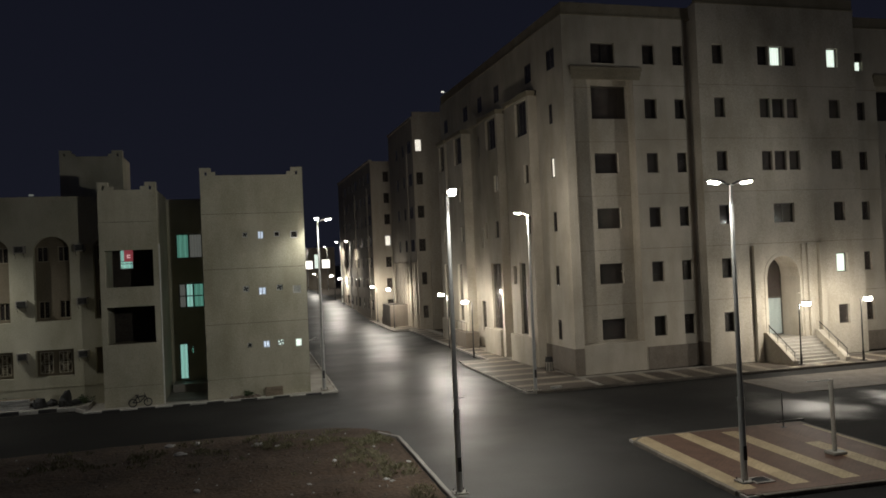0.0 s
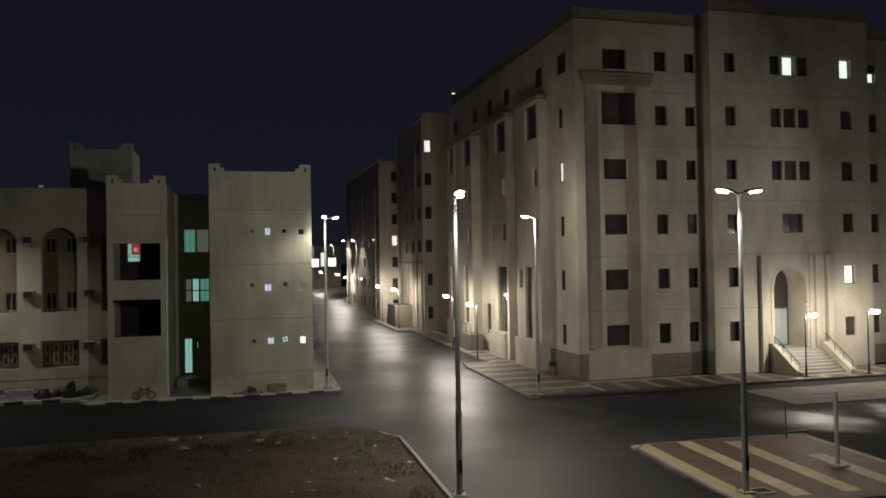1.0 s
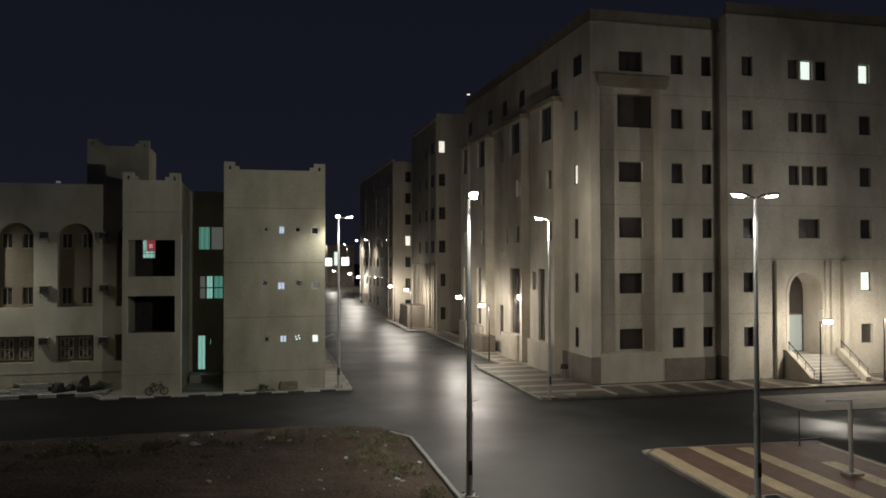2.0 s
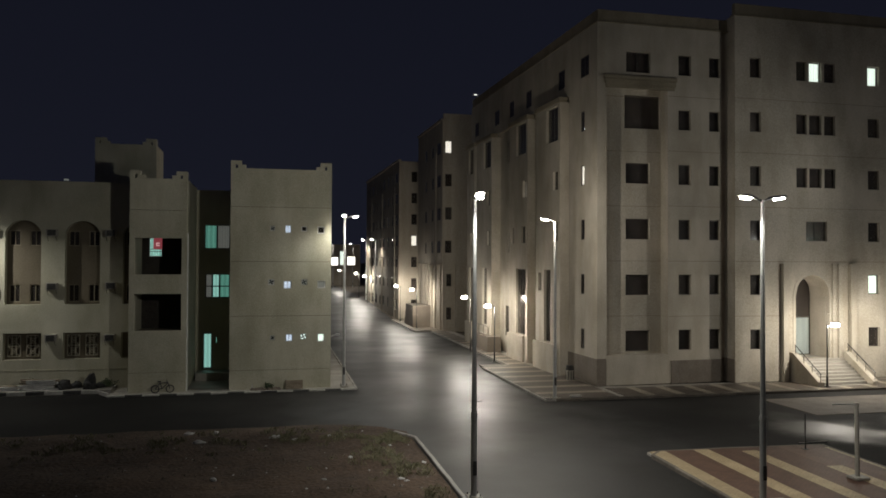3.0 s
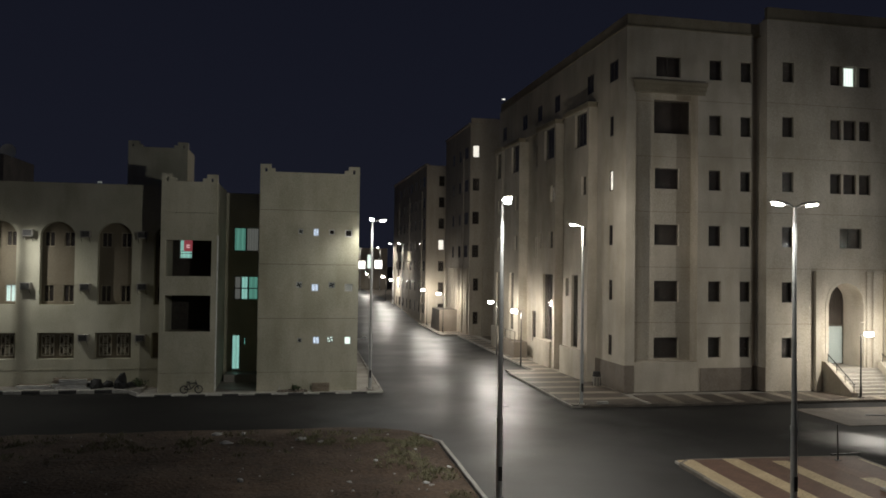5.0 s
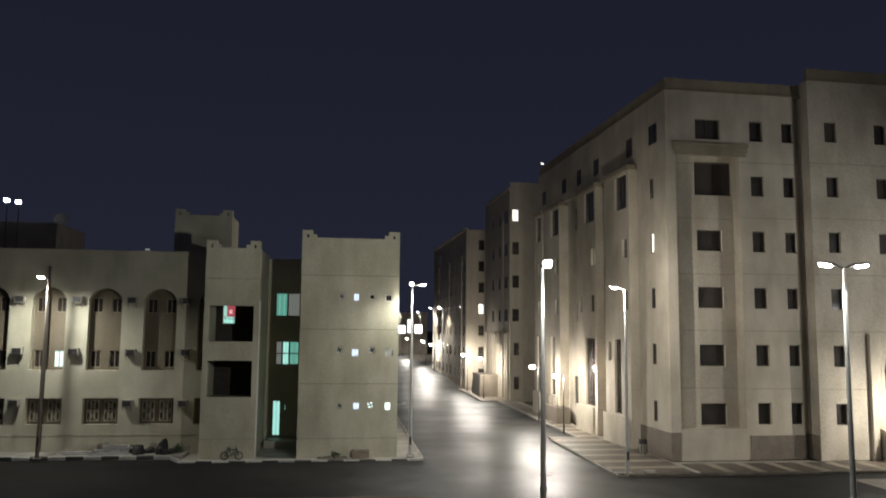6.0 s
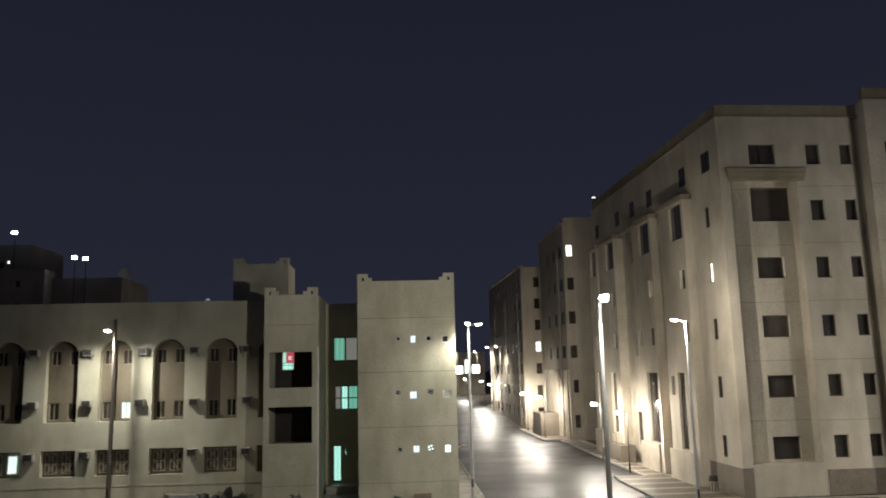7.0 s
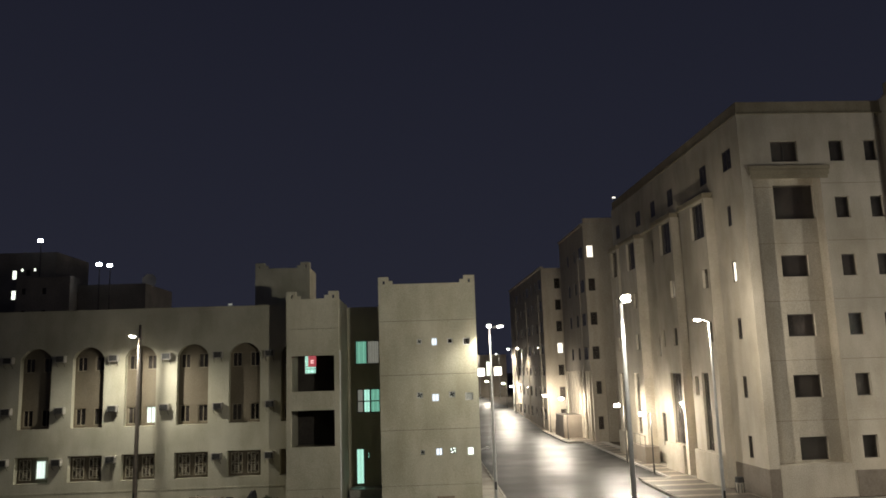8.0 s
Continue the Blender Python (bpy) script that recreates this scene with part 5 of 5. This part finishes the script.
def lump(name, x, y, z, sx, sy, sz, mat, label, category, seed, cuts=3):
    bm = bmesh.new()
    bmesh.ops.create_icosphere(bm, subdivisions=cuts, radius=1)
    for v in bm.verts:
        d = 1 + 0.4 * noise.noise(v.co * 1.7 + Vector((seed, 0, 0))) + 0.28 * noise.noise(v.co * 4.2 + Vector((seed, 3, 0)))
        v.co = Vector((v.co.x * sx * d, v.co.y * sy * d, max(v.co.z, -0.3) * sz * d))
    ob = part(name, bm, mat)
    ob.matrix_basis = pose(x, y, z + 0.28 * sz, 0, 0, seed * 37)
    return tagged(ob, label, category)


rng = random.Random(11)
for k in range(9):
    lump("rubble", -1.15 + 0.19 * k + rng.uniform(-0.06, 0.06), 46.25 + rng.uniform(-0.1, 0.12), 0.08, rng.uniform(0.08, 0.18), rng.uniform(0.07, 0.13), rng.uniform(0.06, 0.14), STONE, "dusty rubble heaped along the foot of the wall", "rubble", k + 1)
bm = bmesh.new()
vs = [bm.verts.new(p) for p in ((-0.06, 0, 0), (0.08, 0.02, 0), (0.02, 0.05, 0.42), (-0.06, 0.03, 0), (0.08, 0.05, 0), (0.02, 0.08, 0.42))]
for f in ((0, 1, 2), (5, 4, 3), (0, 3, 4, 1), (1, 4, 5, 2), (2, 5, 3, 0)):
    bm.faces.new([vs[i] for i in f])
ob = part("board_shard", bm, LITTER)
ob.location = (-1.2, 46.38, 0.08)
tagged(ob, "pale broken board leaning by the wall", "board")
for k, (x, y, s, w) in enumerate(((-11.65, 47.7, 0.42, 0.42), (-11.1, 48.2, 0.30, 0.25), (-10.2, 47.5, 0.28, 0.62), (-9.9, 48.1, 0.36, 0.22))):
    lump("rubbish_bag", x, y, 0.24, s, 0.32, w, RUBBER, "dark bulging rubbish bag on the footway", "rubbish", k + 21)


def shrub(x, y, z, r, h, seed, label):
    t = thing("shrub", pose(x, y, z), label, "shrub", "weedy shrubs")
    rng = random.Random(seed)
    bm = bmesh.new()
    lv = bmesh.new()
    for k in range(14):
        a = rng.uniform(0, 6.28)
        tip = Vector((math.cos(a) * r * rng.uniform(0.3, 1), math.sin(a) * r * rng.uniform(0.3, 1), h * rng.uniform(0.5, 1)))
        rod(bm, (0, 0, 0), tip, 0.012, 0.004, 5)
        for q in range(26):
            c = tip * rng.uniform(0.35, 1.05) + Vector([rng.gauss(0, r * 0.16) for _ in range(3)])
            c.z = max(c.z, 0.02)
            d = Vector([rng.gauss(0, 1) for _ in range(3)]).normalized()
            e = d.orthogonal().normalized()
            L = rng.uniform(0.04, 0.09)
            lv.faces.new([lv.verts.new(c + v) for v in (-d * L, e * L * 0.4, d * L, -e * L * 0.4)])
    part("stems", bm, WOOD_OLD, t)
    me = bpy.data.meshes.new("leaves")
    lv.to_mesh(me)
    lv.free()
    me.materials.append(FOLIAGE)
    new("leaves", me).parent = t


shrub(-13.7, 48.3, 0.24, 0.4, 0.5, 1, "scrubby dark shrub by the wall")
shrub(-9.4, 48.35, 0.24, 0.5, 0.35, 2, "scrubby dark shrub by the wall")
shrub(-0.2, 46.40, 0.08, 0.28, 0.35, 3, "dry weeds at the foot of the wall")


def lot_height(x, y):
    edge = max(0.0, min(1.0, (5.85 - x) / 1.5, (36.6 - y) / 2.2))
    return 0.02 + edge * (0.10 + 0.11 * noise.noise(Vector((x * 0.45, y * 0.45, 0))) + 0.05 * noise.noise(Vector((x * 1.7, y * 1.7, 5))))


# weeds on the lot
rng = random.Random(3)
vts, fcs = [], []
for k in range(1500):
    if k % 2:
        x, y = 5.6 - abs(rng.gauss(0, 1.3)), rng.uniform(18, 34.3)
    else:
        x, y = rng.uniform(-14, 5.6), rng.gauss(33.4, 1.1)
    if noise.noise(Vector((x * 0.6, y * 0.6, 9))) < 0.0 or y > 35.3 - 0.9 * max(0, x - 3.4):
        continue
    z = lot_height(x, y)
    for q in range(9):
        a, L, h = rng.uniform(0, 6.28), rng.uniform(0.04, 0.16), rng.uniform(0.04, 0.20)
        bx, by = x + rng.gauss(0, 0.08), y + rng.gauss(0, 0.08)
        c, s = math.cos(a), math.sin(a)
        i = len(vts)
        vts += [(bx - s * 0.012, by + c * 0.012, z - 0.02), (bx + s * 0.012, by - c * 0.012, z - 0.02), (bx + c * L * 0.5 + s * 0.009, by + s * L * 0.5 - c * 0.009, z + h * 0.75), (bx + c * L, by + s * L, z + h)]
        fcs += [(i, i + 1, i + 2), (i, i + 2, i + 3)]
me = bpy.data.meshes.new("weeds")
me.from_pydata(vts, [], fcs)
me.materials.append(GRASS_DRY)
tagged(new("weeds", me), "dry weed tufts along the lot's edge", "weeds", "", "stuff")

# pebbles and scraps on the lot
def scatter(name, n, size, mat, label, category, seed, ymin=16):
    rng = random.Random(seed)
    vts, fcs = [], []
    for k in range(n):
        x, y = rng.uniform(-14, 5.6), rng.uniform(ymin, 35.2)
        if y > 35.0 - 0.9 * max(0, x - 3.4):
            continue
        s = size * rng.uniform(0.4, 1.5) ** 2
        z = lot_height(x, y)
        i = len(vts)
        for dx, dy, dz in ((1, 0, 0), (0, 1, 0), (-1, 0, 0), (0, -1, 0), (0, 0, 0.8), (0, 0, -0.5)):
            j = rng.uniform(0.6, 1.2)
            vts.append((x + dx * s * j, y + dy * s * j, z + dz * s * j))
        fcs += [(i, i + 1, i + 4), (i + 1, i + 2, i + 4), (i + 2, i + 3, i + 4), (i + 3, i, i + 4), (i + 1, i, i + 5), (i + 2, i + 1, i + 5), (i + 3, i + 2, i + 5), (i, i + 3, i + 5)]
    me = bpy.data.meshes.new(name)
    me.from_pydata(vts, [], fcs)
    me.materials.append(mat)
    return tagged(new(name, me), label, category, "", "stuff")


scatter("pebbles", 1500, 0.035, STONE, "loose stones on the bare soil", "stones", 4)
scatter("scraps", 130, 0.035, LITTER, "pale paper and plastic scraps on the soil", "litter", 6, 22)
for k, (x, y, s) in enumerate(((-2.95, 33.0, 0.24), (-3.5, 34.9, 0.22), (-2.4, 34.9, 0.20), (-1.95, 27.4, 0.15), (4.34, 26.3, 0.13), (4.5, 26.1, 0.10), (2.4, 33.4, 0.13), (2.9, 29.5, 0.13), (1.75, 26.7, 0.09), (0.1, 33.4, 0.25), (0.9, 32.8, 0.15), (4.7, 31.3, 0.09), (5.6, 28.6, 0.1))):
    bm = bmesh.new()
    bmesh.ops.create_icosphere(bm, subdivisions=2, radius=1)
    for v in bm.verts:
        d = 1 + 0.7 * noise.noise(v.co * 2.6 + Vector((k * 3.1, 0, 0)))
        v.co = Vector((v.co.x * s * d, v.co.y * s * 0.6 * d, max(v.co.z, -0.2) * s * 0.45 * d))
    ob = part("plastic_bag", bm, LITTER)
    ob.matrix_basis = pose(x, y, lot_height(x, y) + 0.06 * s, 0, 0, 41 * k)
    tagged(ob, "crumpled pale plastic bag on the soil", "litter", "litter on the lot")

# litter bin at the corner
t = thing("litter_bin", pose(18.45, 46.2, 0.145), "pale round litter bin with a dark open top", "litter bin")
bm = bmesh.new()
rod(bm, (0, 0, 0), (0, 0, 0.62), 0.22, 0.26, 16)
part("drum", bm, AC_CASE, t)
bm = bmesh.new()
rod(bm, (0, 0, 0.62), (0, 0, 0.92), 0.27, 0.22, 16)
part("hood", bm, RUBBER, t, "dark hood")
bm = bmesh.new()
for k in range(8):
    a = math.pi * k / 4
    box(bm, 0.25 * math.cos(a) - 0.02, 0.25 * math.cos(a) + 0.02, 0.25 * math.sin(a) - 0.02, 0.25 * math.sin(a) + 0.02, 0.05, 0.58)
part("slats", bm, DARK_STEEL, t)

# sign frame and marker post on the island side
t = thing("sign_post", pose(19.85, 23.1, 0.145), "pale bare post with a thin bracket at its top", "post")
bm = bmesh.new()
rod(bm, (0, 0, 0.08), (-0.03, 0, 2.62), 0.075, 0.07, 12)
part("pole", bm, AC_CASE, t)
bm = bmesh.new()
rod(bm, (-0.03, 0, 2.58), (-0.98, 0.05, 2.60), 0.022, seg=8)
part("bracket", bm, GALVANISED, t)
bm = bmesh.new()
rounded_box(bm, -0.28, 0.32, -0.28, 0.24, 0, 0.09, 0.03)
part("footing", bm, CONCRETE, t)
t = thing("marker_post", pose(20.95, 27.2, 0.1), "thin dark marker post standing by the island", "post")
bm = bmesh.new()
rod(bm, (0, 0, 0), (-0.02, 0, 1.45), 0.03, 0.025, 8)
part("pole", bm, DARK_STEEL, t)
bm = bmesh.new()
rounded_box(bm, -0.12, 0.12, -0.12, 0.12, 0, 0.06, 0.015)
part("foot", bm, DARK_STEEL, t)

bm = bmesh.new()
rounded_box(bm, -0.7, 0.7, -0.05, 0.05, 0, 0.07, 0.012)
ob = part("steel_bar", bm, DARK_STEEL)
ob.matrix_basis = pose(22.3, 28.5, 0.002, 0, 0, 2)
tagged(ob, "dark steel bar lying on the wet road", "bar")
t = thing("inspection_pit", pose(15.5, 21.35, 0.146), "open square inspection pit with a pale rim beside a lamp", "pit")
bm = bmesh.new()
for x0, x1, y0, y1 in ((-0.34, 0.34, -0.30, -0.22), (-0.34, 0.34, 0.22, 0.30), (-0.34, -0.26, -0.22, 0.22), (0.26, 0.34, -0.22, 0.22)):
    box(bm, x0, x1, y0, y1, 0, 0.035)
part("rim", bm, CONCRETE, t)
# Flat black sheet gives the open pit its darkness; no hole is cut.
bm = bmesh.new()
box(bm, -0.26, 0.26, -0.22, 0.22, 0.001, 0.008)
part("pit_dark_sheet", bm, RUBBER, t)

# white block on the corner kerb
bm = bmesh.new()
rounded_box(bm, -0.32, 0.32, -0.12, 0.12, 0, 0.12, 0.02)
ob = part("concrete_block", bm, KERB_WHITE)
ob.matrix_basis = pose(16.4, 40.2, 0.145, 0, 0, 3)
tagged(ob, "loose whitewashed concrete block on the pavement", "block")

# side entrance landing up the street
t = thing("side_steps", pose(17.35, 61.6, 0.1), "brown painted landing block with steps at a side entrance", "steps")
for k, (y0, y1, z1) in enumerate(((0, 4.5, 1.3), (4.5, 4.85, 1.05), (4.85, 5.2, 0.8), (5.2, 5.55, 0.55), (5.55, 5.9, 0.3))):
    bm = bmesh.new()
    box(bm, 0, 1.15, y0, y1, 0, z1)
    part("landing" if k == 0 else "step", bm, BROWN_PAINT, t)
bm = bmesh.new()
for y in (0.1, 1.5, 3.0, 4.4):
    rod(bm, (0.08, y, 1.28), (0.08, y, 2.15), 0.02, seg=6)
rod(bm, (0.08, 0.1, 2.15), (0.08, 4.4, 2.15), 0.025, seg=6)
part("handrail", bm, DARK_STEEL, t)

# small bracket lamp on the corner of the cream block
t = thing("wall_bracket", pose(3.36, 46.62, 3.1), "small pale wall bracket on the building's corner", "bracket")
bm = bmesh.new()
rod(bm, (0, 0, 0), (0.35, -0.05, 0.12), 0.022, seg=8)
part("arm", bm, WHITE_FRAME, t)
bm = bmesh.new()
rounded_box(bm, 0.30, 0.52, -0.12, 0.04, 0.07, 0.17, 0.02)
part("housing", bm, WHITE_FRAME, t)

# drain cover in the crossing
t = thing("manhole_cover", pose(10.9, 41.0, 0.002), "round iron manhole cover set in the wet road", "manhole cover")
bm = bmesh.new()
rod(bm, (0, 0, 0), (0, 0, 0.012), 0.36, 0.36, 24)
part("lid", bm, DARK_STEEL, t)
bm = bmesh.new()
ring(bm, (0, 0, -0.008), (0, 0, 1), 0.40, 0.015, 24)
part("rim", bm, DARK_STEEL, t)

# small lights and gear on the roofs
def roof_lamp(x, y, z, s, label):
    t = thing("roof_lamp", pose(x, y, z), label, "lamp")
    bm = bmesh.new()
    rod(bm, (0, 0, 0), (0, 0, 0.25), 0.03, seg=8)
    part("stem", bm, DARK_STEEL, t)
    bm = bmesh.new()
    rounded_box(bm, -s, s, -0.06, 0.06, 0.25, 0.25 + s * 0.8, 0.02)
    part("lens", bm, LIT_WARM if s > 0.135 else LIT_DIM, t, "small glowing lens")


roof_lamp(18.44, 69.9, 23.07, 0.136, "small white lamp on the parapet, lit")
roof_lamp(-12.0, 49.0, 12.05, 0.13, "small lamp glinting on the flat roof's edge")
t = thing("satellite_dish", pose(-42.0, 120.6, 21.9), "pale satellite dish on a dark distant roof", "satellite dish")
bm = bmesh.new()
rod(bm, (0, 0, 0), (0, 0, 1.4), 0.06, seg=8)
part("mast", bm, DARK_STEEL, t)
bm = bmesh.new()
rings = []
for k in range(5):
    r = 0.28 * k
    rings.append([bm.verts.new((r * math.cos(a), -0.12 - 0.25 * r * r, 1.4 + r * math.sin(a))) for a in [2 * math.pi * q / 18 for q in range(18)]] if k else [bm.verts.new((0, -0.12, 1.4))])
for q in range(18):
    bm.faces.new((rings[0][0], rings[1][q], rings[1][(q + 1) % 18]))
for k in range(1, 4):
    for q in range(18):
        bm.faces.new((rings[k][q], rings[k + 1][q], rings[k + 1][(q + 1) % 18], rings[k][(q + 1) % 18]))
part("reflector", bm, WHITE_FRAME, t)

# second raised landing further up the footway
t = thing("side_steps", pose(15.55, 86.6, 0.1), "brown painted landing block at a further entrance", "steps")
for k, (y0, y1, z1) in enumerate(((0, 5.0, 2.5), (5.0, 5.4, 1.7), (5.4, 5.8, 0.9))):
    bm = bmesh.new()
    box(bm, 0, 2.2, y0, y1, 0, z1)
    part("landing" if k == 0 else "step", bm, BROWN_PAINT, t)
